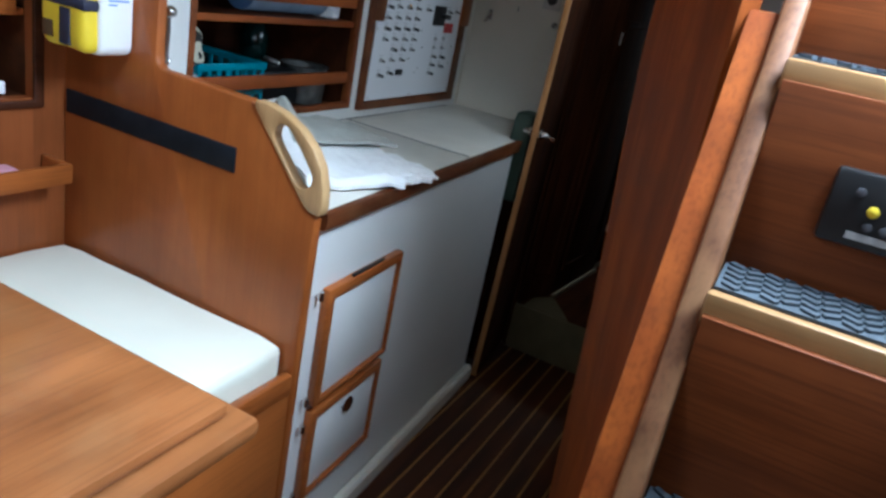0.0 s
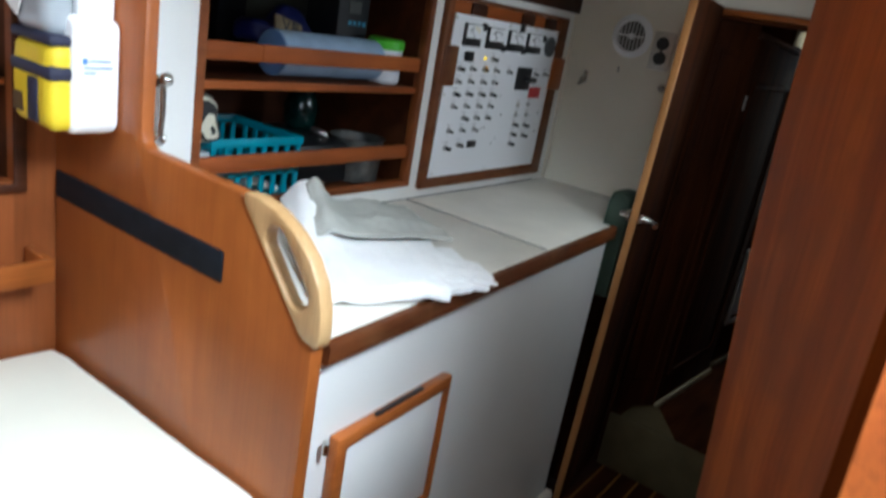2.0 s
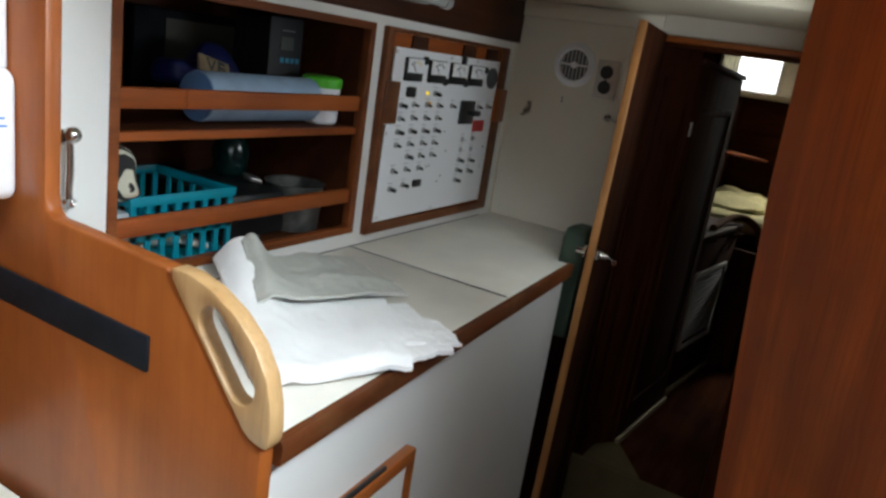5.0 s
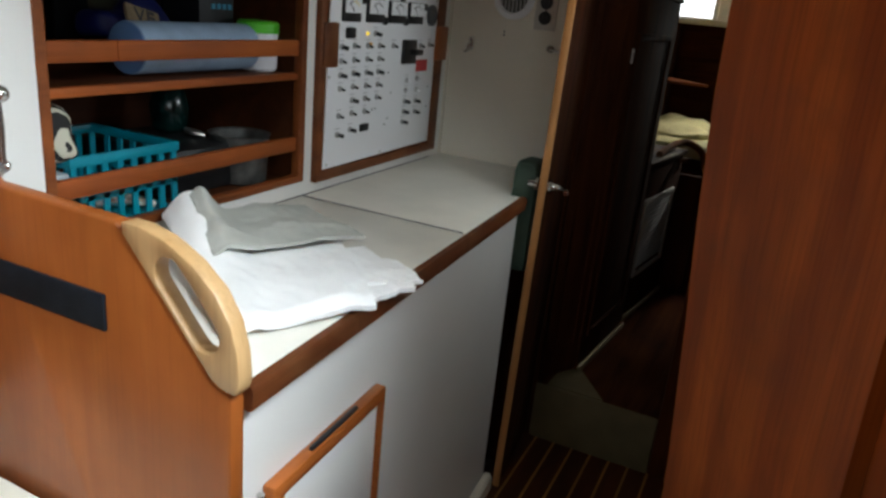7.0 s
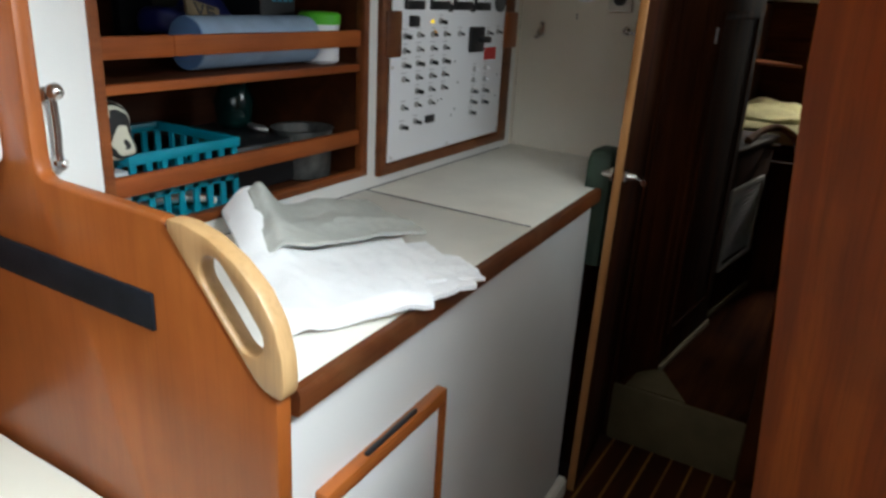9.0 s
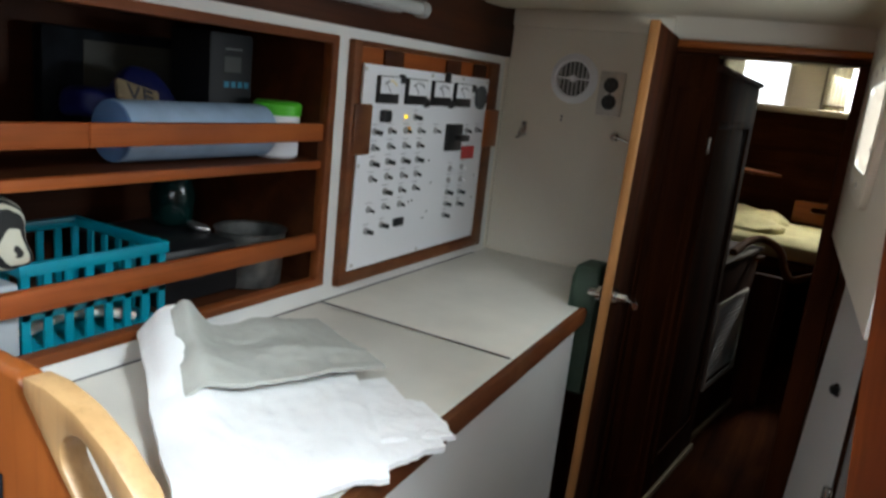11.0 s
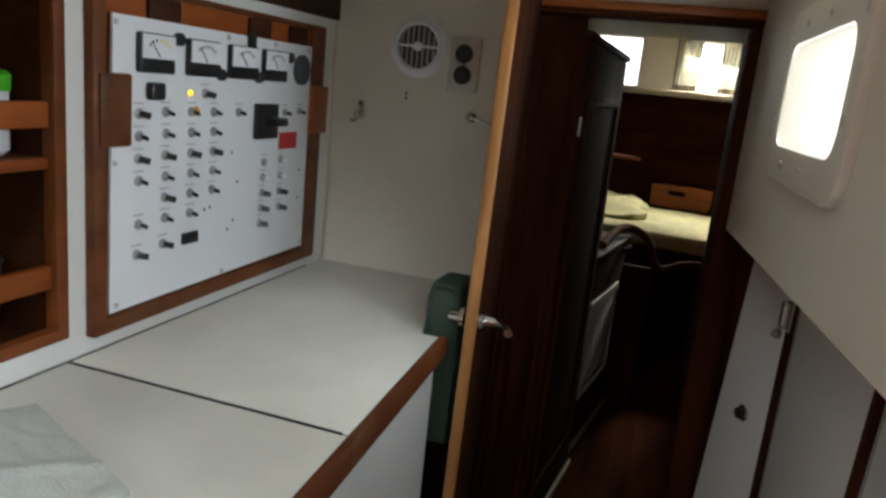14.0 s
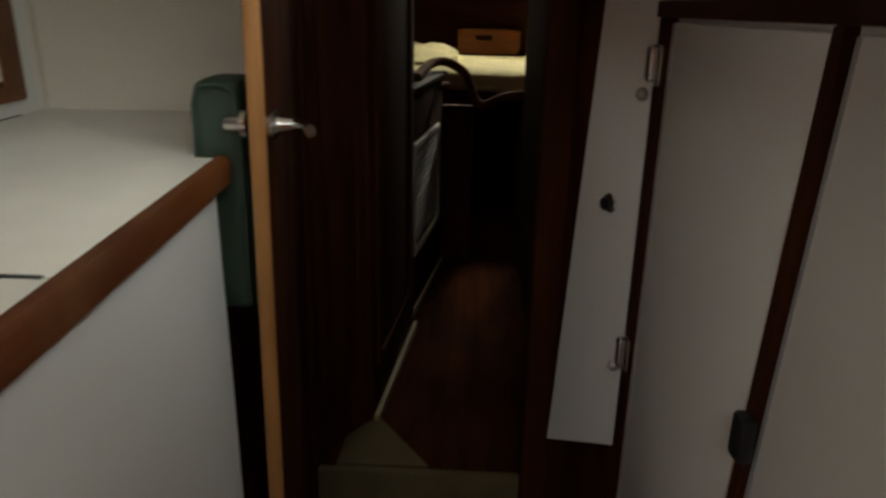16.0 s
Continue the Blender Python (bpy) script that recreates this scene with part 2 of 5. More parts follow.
def prism(poly, axis, a, b, bevel=0.0, seg=2, m=None):
    """A plate with the outline poly (the two other axes, in order) from a to b along axis."""
    k = "xyz".index(axis)

    def at(p, v):
        q = list(p)
        q.insert(k, v)
        return q
    bm = bmesh.new()
    lo, hi = [bm.verts.new(at(p, a)) for p in poly], [bm.verts.new(at(p, b)) for p in poly]
    bm.faces.new(lo)
    bm.faces.new(hi)
    for i in range(len(poly)):
        j = (i + 1) % len(poly)
        bm.faces.new((lo[i], lo[j], hi[j], hi[i]))
    if m:
        bm.transform(m)
    bmesh.ops.recalc_face_normals(bm, faces=bm.faces[:])
    if bevel:
        edges = [e for e in bm.edges if e.calc_face_angle(0) > 0.5]
        bmesh.ops.bevel(bm, geom=edges, offset=bevel, segments=seg, affect="EDGES", profile=0.5)
    return bm


def frame_plate(outer, inner, axis, a, b, bevel=0.002, m=None):
    """A flat plate with one hole; outer and inner are outlines with the same number of points."""
    k = "xyz".index(axis)

    def at(p, v):
        q = list(p)
        q.insert(k, v)
        return q
    bm = bmesh.new()
    o0, o1 = [bm.verts.new(at(p, a)) for p in outer], [bm.verts.new(at(p, b)) for p in outer]
    i0, i1 = [bm.verts.new(at(p, a)) for p in inner], [bm.verts.new(at(p, b)) for p in inner]
    n = len(outer)
    for i in range(n):
        j = (i + 1) % n
        bm.faces.new((o0[i], o0[j], i0[j], i0[i]))
        bm.faces.new((o1[i], o1[j], i1[j], i1[i]))
        bm.faces.new((o0[i], o0[j], o1[j], o1[i]))
        bm.faces.new((i0[i], i0[j], i1[j], i1[i]))
    if m:
        bm.transform(m)
    bmesh.ops.recalc_face_normals(bm, faces=bm.faces[:])
    if bevel:
        edges = [e for e in bm.edges if e.calc_face_angle(0) > 0.9]
        bmesh.ops.bevel(bm, geom=edges, offset=bevel, segments=2, affect="EDGES", profile=0.5)
    return bm


def rect(u0, u1, v0, v1):
    return [(u0, v0), (u1, v0), (u1, v1), (u0, v1)]


def rounded(u0, u1, v0, v1, r, n=6):
    pts = []
    for cu, cv, s in ((u1 - r, v0 + r, -90), (u1 - r, v1 - r, 0), (u0 + r, v1 - r, 90), (u0 + r, v0 + r, 180)):
        for i in range(n + 1):
            a = radians(s + 90 * i / n)
            pts.append((cu + r * math.cos(a), cv + r * math.sin(a)))
    return pts


def cyl(p0, p1, r, seg=16, r2=None):
    p0, p1 = Vector(p0), Vector(p1)
    m = Matrix.Translation((p0 + p1) / 2) @ (p1 - p0).to_track_quat("Z", "Y").to_matrix().to_4x4()
    bm = bmesh.new()
    bmesh.ops.create_cone(bm, cap_ends=True, segments=seg, radius1=r, radius2=r if r2 is None else r2,
                          depth=(p1 - p0).length, matrix=m)
    return bm


def lathe(profile, centre, axis=(0, 0, 1), seg=24):
    """Turns a profile of (radius, height) about an axis through centre."""
    bm = bmesh.new()
    m = Matrix.Translation(centre) @ Vector(axis).to_track_quat("Z", "Y").to_matrix().to_4x4()
    rings = [[bm.verts.new(m @ Vector((r * math.cos(2 * math.pi * i / seg), r * math.sin(2 * math.pi * i / seg), h)))
              for i in range(seg)] for r, h in profile]
    for a, b in zip(rings, rings[1:]):
        for i in range(seg):
            j = (i + 1) % seg
            bm.faces.new((a[i], a[j], b[j], b[i]))
    bm.faces.new(rings[0])
    bm.faces.new(rings[-1])
    bmesh.ops.recalc_face_normals(bm, faces=bm.faces[:])
    return bm


def tube(pts, r, seg=10, smooth=4):
    """A round bar along a path that is rounded off by interpolation."""
    p = [Vector(q) for q in pts]
    path = []
    for i in range(len(p) - 1):
        a, b, c, d = p[max(i - 1, 0)], p[i], p[i + 1], p[min(i + 2, len(p) - 1)]
        for k in range(smooth):
            t = k / smooth
            path.append(0.5 * ((2 * b) + (c - a) * t + (2 * a - 5 * b + 4 * c - d) * t * t + (3 * b - a - 3 * c + d) * t ** 3))
    path.append(p[-1])
    bm, rings = bmesh.new(), []
    for i, q in enumerate(path):
        w = (path[min(i + 1, len(path) - 1)] - path[max(i - 1, 0)]).normalized()
        u = w.orthogonal().normalized() if not rings else (last - w * last.dot(w)).normalized()
        last, v = u, w.cross(u)
        rings.append([bm.verts.new(q + r * (math.cos(2 * math.pi * k / seg) * u + math.sin(2 * math.pi * k / seg) * v)) for k in range(seg)])
    for a, b in zip(rings, rings[1:]):
        for k in range(seg):
            bm.faces.new((a[k], a[(k + 1) % seg], b[(k + 1) % seg], b[k]))
    bm.faces.new(rings[0])
    bm.faces.new(rings[-1])
    bmesh.ops.recalc_face_normals(bm, faces=bm.faces[:])
    return bm


def pillow(lo, hi, r, seg=4, puff=0.0, rough=0.0, seed=0):
    """A soft block with large round edges, slightly swollen and uneven."""
    bm = bmesh.new()
    box_into(bm, lo, hi)
    bmesh.ops.subdivide_edges(bm, edges=bm.edges[:], cuts=9, use_grid_fill=True)
    c, h = [(a + b) / 2 for a, b in zip(lo, hi)], [(b - a) / 2 for a, b in zip(lo, hi)]
    for v in bm.verts:
        d = [v.co[i] - c[i] for i in range(3)]
        core = [max(-(h[i] - r), min(h[i] - r, d[i])) for i in range(3)]
        out = Vector([d[i] - core[i] for i in range(3)])
        if out.length > 1e-6:
            out = out.normalized() * r
        q = Vector(c) + Vector(core) + out
        w = [1 - min(1, abs(d[i]) / h[i]) ** 2 for i in range(3)]
        q.z += puff * w[0] * w[1] * (1 if d[2] > 0 else 0)
        if rough:
            q += rough * noise.noise_vector(Vector((q.x * 9, q.y * 9, q.z * 9 + seed)))
        v.co = q
    return bm


def mesh_from(bm, name, mat, smooth=True):
    me = bpy.data.meshes.new(name)
    bm.to_mesh(me)
    bm.free()
    me.materials.append(mat)
    if smooth:
        me.polygons.foreach_set("use_smooth", [True] * len(me.polygons))
        me.set_sharp_from_angle(angle=radians(38))
    return me


def part(name, bm, mat, parent=None, label=""):
    ob = new(name, mesh_from(bm, name, mat))
    ob.parent = parent
    return tagged(ob, label)


def thing(name, label, category, group=""):
    return tagged(new(name), label, category, group)


def whole(name, bm, mat, label, category, group=""):
    return tagged(part(name, bm, mat), label, category, group)


def structure(name, bm, mat, label="", parent=None):
    return tagged(part(name, bm, mat, parent), label, name.split("_")[0], "", "structure")


# ---------- large structure ----------
floor = structure("floor", solid((-1.5, -1.6, -0.10), (1.3, 2.83, -0.012), 0), D_Y, "dark mahogany cabin sole with pale inlaid strips")
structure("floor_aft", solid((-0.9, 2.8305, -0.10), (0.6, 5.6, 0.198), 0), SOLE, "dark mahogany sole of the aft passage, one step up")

HS = (0.45, 1.185, 0.980, 1.420)      # open locker in the cabin side: y0, y1, z0, z1
hs = tagged(new("wall_hull_side"), "mahogany panelled cabin side above the settee", "wall", "", "structure")
for y0, y1, z0, z1 in ((-1.6, HS[0], 0.0, 1.97), (HS[1], 1.2615, 0.0, 1.97), (HS[0], HS[1], 0.0, HS[2]), (HS[0], HS[1], HS[3], 1.97)):
    part("panel", solid((-1.195, y0, z0), (-1.170, y1, z1), 0), SIDE_Z, hs)
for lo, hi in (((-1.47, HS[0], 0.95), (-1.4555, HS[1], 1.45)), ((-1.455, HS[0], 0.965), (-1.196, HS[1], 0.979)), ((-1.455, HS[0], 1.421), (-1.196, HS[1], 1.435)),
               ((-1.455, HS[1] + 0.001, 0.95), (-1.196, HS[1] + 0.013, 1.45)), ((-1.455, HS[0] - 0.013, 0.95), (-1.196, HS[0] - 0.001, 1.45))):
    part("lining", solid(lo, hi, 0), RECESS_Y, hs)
# unseen walls; the long window is added to let the fill lamp in
structure("wall_starboard", frame_plate(rect(-1.6, 2.9, 0.0, 2.0), rect(-0.92, 0.32, 1.37, 1.75), "x", 1.2, 1.26, 0), CREAM, "unseen cream cabin side with a long opening added for fill light")
structure("wall_forward", solid((-1.5, -1.66, 0), (1.26, -1.6, 2.0), 0), W_Z, "unseen mahogany forward bulkhead closing the cabin")

# unseen saloon ceiling, its two openings placed to shape the daylight
ceil = bmesh.new()
for lo, hi in (((-1.5, -1.66, 1.96), (-0.72, 1.88, 2.0)), ((-0.72, -1.66, 1.96), (1.26, 0.0, 2.0)), ((-0.72, 0.5, 1.96), (0.2, 1.88, 2.0)),
               ((-0.18, 0.0, 1.96), (0.2, 0.5, 2.0)), ((0.2, 0.0, 1.96), (1.26, 1.04, 2.0)), ((0.82, 1.04, 1.96), (1.26, 1.82, 2.0)),
               ((0.2, 1.50, 1.96), (0.82, 1.88, 2.0))):
    box_into(ceil, lo, hi)
structure("ceiling", ceil, HEADLINER, "unseen cream headliner, its hatch and companionway openings shaping the light")
# fascias and companionway side out of view, added to block light
structure("ceiling_fascia", solid((-0.905, 1.270, 1.60), (-0.20, 1.30, 1.96), 0.003), W_X, "unseen mahogany fascia added across the cabin to block light")
structure("ceiling_fascia_inboard", solid((-0.230, 1.301, 1.60), (-0.20, 1.86, 1.96), 0.003), W_Y, "unseen mahogany fascia added lengthwise to block light")
structure("ceiling_fascia_aft", solid((-0.199, 1.85, 1.60), (-0.005, 1.88, 1.96), 0.003), W_X, "unseen mahogany fascia added to close the step in the ceiling")
structure("wall_companionway_side", solid((-0.004, 1.712, 1.641), (0.225, 1.88, 1.96), 0.002), W_Y, "unseen mahogany side added to close the companionway against light")
structure("wall_companionway_back", solid((0.226, 1.79, 0.0), (1.20, 1.82, 1.96), 0.0), W_Z, "mahogany back of the companionway")

# low ceiling over the passage, gently crowned
low = bmesh.new()
NX, NY = 14, 10
grid = [[low.verts.new((-1.3 + 1.5 * i / NX, 1.88 + 0.97 * j / NY,
                        1.605 - 0.02 * ((i / NX - 0.5) * 2) ** 2 + 0.008 * math.sin(j * 1.3))) for j in range(NY + 1)] for i in range(NX + 1)]
top = [[low.verts.new((v.co.x, v.co.y, 1.70)) for v in col] for col in grid]
for i in range(NX):
    for j in range(NY):
        low.faces.new((grid[i][j], grid[i][j + 1], grid[i + 1][j + 1], grid[i + 1][j]))
        low.faces.new((top[i][j], top[i + 1][j], top[i + 1][j + 1], top[i][j + 1]))
# low slab out of view, added to shade the shelves and header
deck_blocker = bmesh.new()
box_into(deck_blocker, (-1.3, 1.301, 1.604), (-0.231, 1.88, 1.66))
structure("ceiling_side_deck", deck_blocker, HEADLINER, "unseen low headliner added to shade the upper shelves")
structure("ceiling_passage", low, HEADLINER, "low cream headliner over the passage")

# partition between settee and counter
part_poly = [(-1.26, 0.0), (-0.462, 0.0), (-0.458, 0.915), (-0.486, 0.926), (-0.630, 1.092), (-0.640, 1.103),
             (-0.880, 1.106), (-0.893, 1.115), (-0.897, 1.135), (-0.897, 1.96), (-1.26, 1.96)]
wall_partition = structure("wall_partition", prism(part_poly, "y", 1.262, 1.288, 0.006), W_Z, "glossy mahogany plywood bulkhead at the settee's end")

# face frame wall with shelf opening, above the counter
FX = -0.945
SH = (1.398, 2.060, 0.960, 1.447)      # shelf opening y0, y1, z0, z1
PF = (2.098, 2.752, 0.946, 1.449)      # switch panel frame y0, y1, z0, z1
wf = bmesh.new()
for y0, y1, z0, z1 in ((1.288, SH[0], 0.86, 1.470), (SH[1], 2.83, 0.86, 1.470), (SH[0], SH[1], 0.86, SH[2]), (SH[0], SH[1], SH[3], 1.470)):
    box_into(wf, (FX - 0.022, y0, z0), (FX, y1, z1))
structure("wall_face_frame", wf, WHITE, "white laminated face frame round open shelves")
structure("wall_header", prism(rect(1.288, 2.83, 1.470, 1.64), "x", FX - 0.03, FX + 0.006, 0.003), D_Y, "dark mahogany band below the deck")

# shelf cavity behind
B = FX - 0.40
recess = tagged(new("wall_shelf_recess"), "mahogany lining of the shelf recess, darkened for its shade", "wall", "", "structure")
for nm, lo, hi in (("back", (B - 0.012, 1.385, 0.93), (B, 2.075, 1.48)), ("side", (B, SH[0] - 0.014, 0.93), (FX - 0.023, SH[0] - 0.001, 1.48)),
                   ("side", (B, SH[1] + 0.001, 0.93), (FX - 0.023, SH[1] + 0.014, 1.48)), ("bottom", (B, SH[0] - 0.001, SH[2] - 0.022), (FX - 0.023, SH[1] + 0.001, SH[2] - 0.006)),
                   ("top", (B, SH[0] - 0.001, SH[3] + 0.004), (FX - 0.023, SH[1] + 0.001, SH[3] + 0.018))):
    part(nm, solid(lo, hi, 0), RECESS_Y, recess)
JOINT = 1.550      # butt joint in the upper rail
shelf_trim = thing("open_shelf", "mahogany two-tier shelf with retaining rails in a white frame", "shelf")
part("shelf_trim", frame_plate(rect(SH[0] - 0.004, SH[1] + 0.004, SH[2] - 0.004, SH[3] + 0.004),
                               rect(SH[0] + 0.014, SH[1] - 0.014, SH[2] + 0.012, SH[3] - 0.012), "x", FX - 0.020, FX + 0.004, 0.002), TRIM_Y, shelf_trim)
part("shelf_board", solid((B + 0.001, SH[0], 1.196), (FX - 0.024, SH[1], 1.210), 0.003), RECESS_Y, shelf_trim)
part("rail", solid((FX - 0.022, SH[0] + 0.013, 1.249), (FX - 0.006, JOINT - 0.0003, 1.283), 0.003), RAIL_Y, shelf_trim, "mahogany retaining rail, lighter length")
part("rail", solid((FX - 0.022, JOINT + 0.0003, 1.249), (FX - 0.0065, SH[1] - 0.013, 1.283), 0.003), RAIL_Y, shelf_trim, "mahogany retaining rail")
part("rail", solid((FX - 0.022, SH[0] + 0.013, 1.030), (FX - 0.006, SH[1] - 0.013, 1.064), 0.004), RAIL_Y, shelf_trim, "mahogany retaining rail")
part("shelf_lip", solid((FX - 0.024, SH[0] + 0.013, 1.195), (FX - 0.008, SH[1] - 0.013, 1.211), 0.003), RAIL_Y, shelf_trim)

# ---------- counter ----------
def fx(y):
    return -0.452 - 0.050 * (y - 1.288)


cab = thing("counter_cabinet", "white laminate counter cabinet with two mahogany-framed doors", "cabinet")
part("body", prism([(fx(1.289) - 0.014, 1.289), (fx(2.46) - 0.014, 2.46), (-0.93, 2.46), (-0.93, 1.289)], "z", 0.0, 0.8838), WHITE, cab)
CM = pose(fx(1.288), 1.288, 0, 0, 0, math.degrees(math.atan(0.050)))
part("baseboard", prism([(0.0, 0.0), (0.016, 0.0), (0.016, 0.045), (0.008, 0.055), (-0.008, 0.055), (-0.008, 0.0)], "y", 0.02, 1.17, 0.0, 2, CM), CREAM, cab)


def cab_door(y0, y1, z0, z1, slot):
    door = part("door", solid((-0.016, y0 + 0.012, z0 + 0.012), (-0.002, y1 - 0.012, z1 - 0.012), 0.001, CM), WHITE, cab, "white laminate door panel")
    w = 0.026
    part("door_frame", frame_plate(rect(y0, y1, z0, z1), rect(y0 + w, y1 - 0.010, z0 + 0.010, z1 - w), "x", -0.014, 0.008, 0.004, CM), W_Y, door, "rounded mahogany door frame")
    if slot:
        part("finger_slot", solid((-0.004, y0 + 0.10, z1 - 0.006), (0.004, y0 + 0.24, z1 + 0.007), 0.003, CM), BLACK, door, "dark finger slot")
    else:
        c = CM @ Vector((0.002, y0 + 0.175, z1 - 0.065))
        part("ring_pull", lathe([(0.020, 0), (0.020, 0.004), (0.013, 0.005), (0.012, 0.002)], c, (1, 0.05, 0), 20), D_Z, door, "round recessed finger pull")
    return door


cab_door(0.048, 0.382, 0.452, 0.742, True)
cab_door(0.048, 0.370, 0.186, 0.436, False)
for z in (0.735, 0.475, 0.405, 0.215):
    part("hinge", cyl(CM @ Vector((0.0, 0.026, z - 0.010)), CM @ Vector((0.0, 0.026, z + 0.010)), 0.006, 10), CHROME, cab, "small chrome hinge")

SEAM = 2.062
countertop = thing("countertop", "cream laminate countertop with two lids and a mahogany edge", "countertop")
for y0, y1, nm in ((1.289, SEAM - 0.0015, "lid"), (SEAM + 0.0015, 2.829, "lid")):
    if y0 < 2:
        poly = [(fx(y0) - 0.0135, y0), (fx(y1) - 0.0135, y1), (FX + 0.001, y1), (FX + 0.001, y0)]
    else:
        poly = [(fx(y0) - 0.0135, y0), (fx(2.47) - 0.0135, 2.47), (-0.560, 2.47), (-0.560, y1), (-0.980, y1), (FX + 0.001, 2.76), (FX + 0.001, y0)]
    part(nm, prism(poly, "z", 0.884, 0.920, 0.001), COUNTER, countertop, "cream laminate lid")
part("seam", prism([(fx(SEAM) - 0.022, SEAM - 0.0024), (fx(SEAM) - 0.022, SEAM + 0.0024), (FX + 0.002, SEAM + 0.0024), (FX + 0.002, SEAM - 0.0024)], "z", 0.9185, 0.9212), BLACK, countertop, "dark gap between the lids")
part("back_joint", solid((FX + 0.0005, 1.292, 0.9185), (FX + 0.0035, 2.745, 0.9214), 0), BLACK, countertop, "dark gap along the face frame")
part("edge_moulding", prism([(-0.002, 0.886), (0.003, 0.888), (0.005, 0.914), (0.001, 0.922), (-0.011, 0.923), (-0.013, 0.919), (-0.013, 0.886)], "y", 0.001, 1.185, 0.0, 2, CM), EDGE_Y,
     countertop, "worn mahogany edge moulding")

# dark sheets added so the gap beside the door reads as shade
structure("wall_counter_end", solid((-0.93, 2.462, 0.0), (-0.560, 2.475, 0.883), 0), D_Z, "added dark sheet for the shade at the counter's end")
structure("wall_recess_return", solid((-0.72, 2.602, 0.0), (-0.559, 2.615, 0.883), 0), D_Z, "added dark sheet for the shade under the counter's end")
structure("wall_door_recess", solid((-0.558, 2.602, 0.0), (-0.502, 2.615, 0.95), 0), D_Z, "added dark sheet for the shade behind the open door")

# ---------- far bulkhead with doorway ----------
YB = 2.83
fw = bmesh.new()
for lo, hi in (((-1.2, YB, 0.0), (-0.498, YB + 0.03, 1.66)), ((-0.498, YB, 1.545), (-0.06, YB + 0.03, 1.66)), ((-0.03, YB, 0.0), (1.2, YB + 0.03, 1.66))):
    box_into(fw, lo, hi)
structure("wall_aft_bulkhead", fw, CREAM, "cream painted bulkhead with a doorway")
dt = tagged(new("door_trim"), "mahogany doorway trim", "trim", "", "structure")
part("header", solid((-0.515, YB - 0.020, 1.519), (-0.03, YB + 0.05, 1.5295), 0.006), D_X, dt)
part("header_bead", solid((-0.515, YB - 0.024, 1.530), (-0.03, YB + 0.05, 1.548), 0.006), W_X, dt, "rounded mahogany bead")
part("jamb", solid((-0.085, YB - 0.018, 0.0), (-0.0305, YB + 0.06, 1.5185), 0.008), D_Z, dt)
part("jamb", solid((-0.516, YB - 0.004, 0.0), (-0.495, YB + 0.04, 1.5185), 0.004), D_Z, dt)
tr = tagged(new("bulkhead_trim"), "cream corner and ceiling beads on the bulkhead", "trim", "", "structure")
part("bead", solid((-0.965, YB - 0.022, 0.921), (-0.940, YB - 0.001, 1.60), 0.006), CREAM, tr)
part("bead", solid((-0.94, YB - 0.014, 1.555), (-0.50, YB - 0.001, 1.60), 0.005), CREAM, tr)

# ---------- open door, edge towards the saloon ----------
DM = pose(-0.520, YB - 0.025, 0, 0, 0.9, 6.2)
door = tagged(new("door_1"), "mahogany cabin door standing open, with a worn pale edge and chrome levers", "door", "", "structure")
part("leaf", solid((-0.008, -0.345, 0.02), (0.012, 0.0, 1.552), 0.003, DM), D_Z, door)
part("edge_strip", solid((-0.0085, -0.356, 0.02), (0.0125, -0.346, 1.554), 0.004, DM), EDGE_Z, door, "worn pale varnished door edge")
for sx, lg in ((1, 0.062), (-1, 0.050)):
    lev = part("lever", lathe([(0.019, 0), (0.019, 0.008), (0.012, 0.012), (0.009, 0.030)], DM @ Vector((0.012 * sx, -0.328, 0.962)), (sx, 0, 0), 18), CHROME, door, "chrome lever handle")
    if sx > 0:
        part("grip", tube([DM @ Vector((0.036 * sx, -0.328, 0.962)), DM @ Vector((0.050 * sx, -0.332, 0.962)), DM @ Vector((lg * sx, -0.352, 0.963)), DM @ Vector(((lg + 0.008) * sx, -0.380, 0.964))], 0.0075), CHROME, lev)

pad = thing("hanging_pad", "dark green vinyl pad hung between the counter and the open door", "pad")
part("body", pillow((-0.562, 2.490, 0.70), (-0.490, 2.598, 1.012), 0.020, 4, 0.0, 0.006, 3), SAGE, pad)
part("piping", tube([(-0.553, 2.489, 0.715), (-0.556, 2.487, 0.86), (-0.552, 2.489, 0.990), (-0.535, 2.490, 1.008), (-0.512, 2.490, 1.006), (-0.499, 2.489, 0.985), (-0.498, 2.488, 0.86), (-0.500, 2.489, 0.715)], 0.0030, 8), SAGE, pad, "stitched green edge piping")

# ---------- lockers opposite the counter ----------
def lx(y):
    return 0.063 - 0.070 * (y - 2.640)


LM = pose(lx(1.72), 1.72, 0, 0, 0, math.degrees(math.atan(0.070)))   # y runs along the locker fronts
LL = 1.0 / math.cos(math.atan(0.070))


def ly(y):
    return (y - 1.72) * LL


structure("wall_locker_front", solid((0.0, 0.0, 0.0), (0.03, ly(2.66), 1.20), 0.0, LM), WHITE, "white laminate locker front")
structure("wall_locker_corner", prism([(0.062, 2.652), (-0.030, 2.800), (-0.030, 2.829), (0.10, 2.829), (0.10, 2.652)], "z", 0.0, 1.20), D_Z, "dark mahogany corner post of the lockers")
def lrail(y):
    return 1.094 + 0.018 * (2.65 - y)


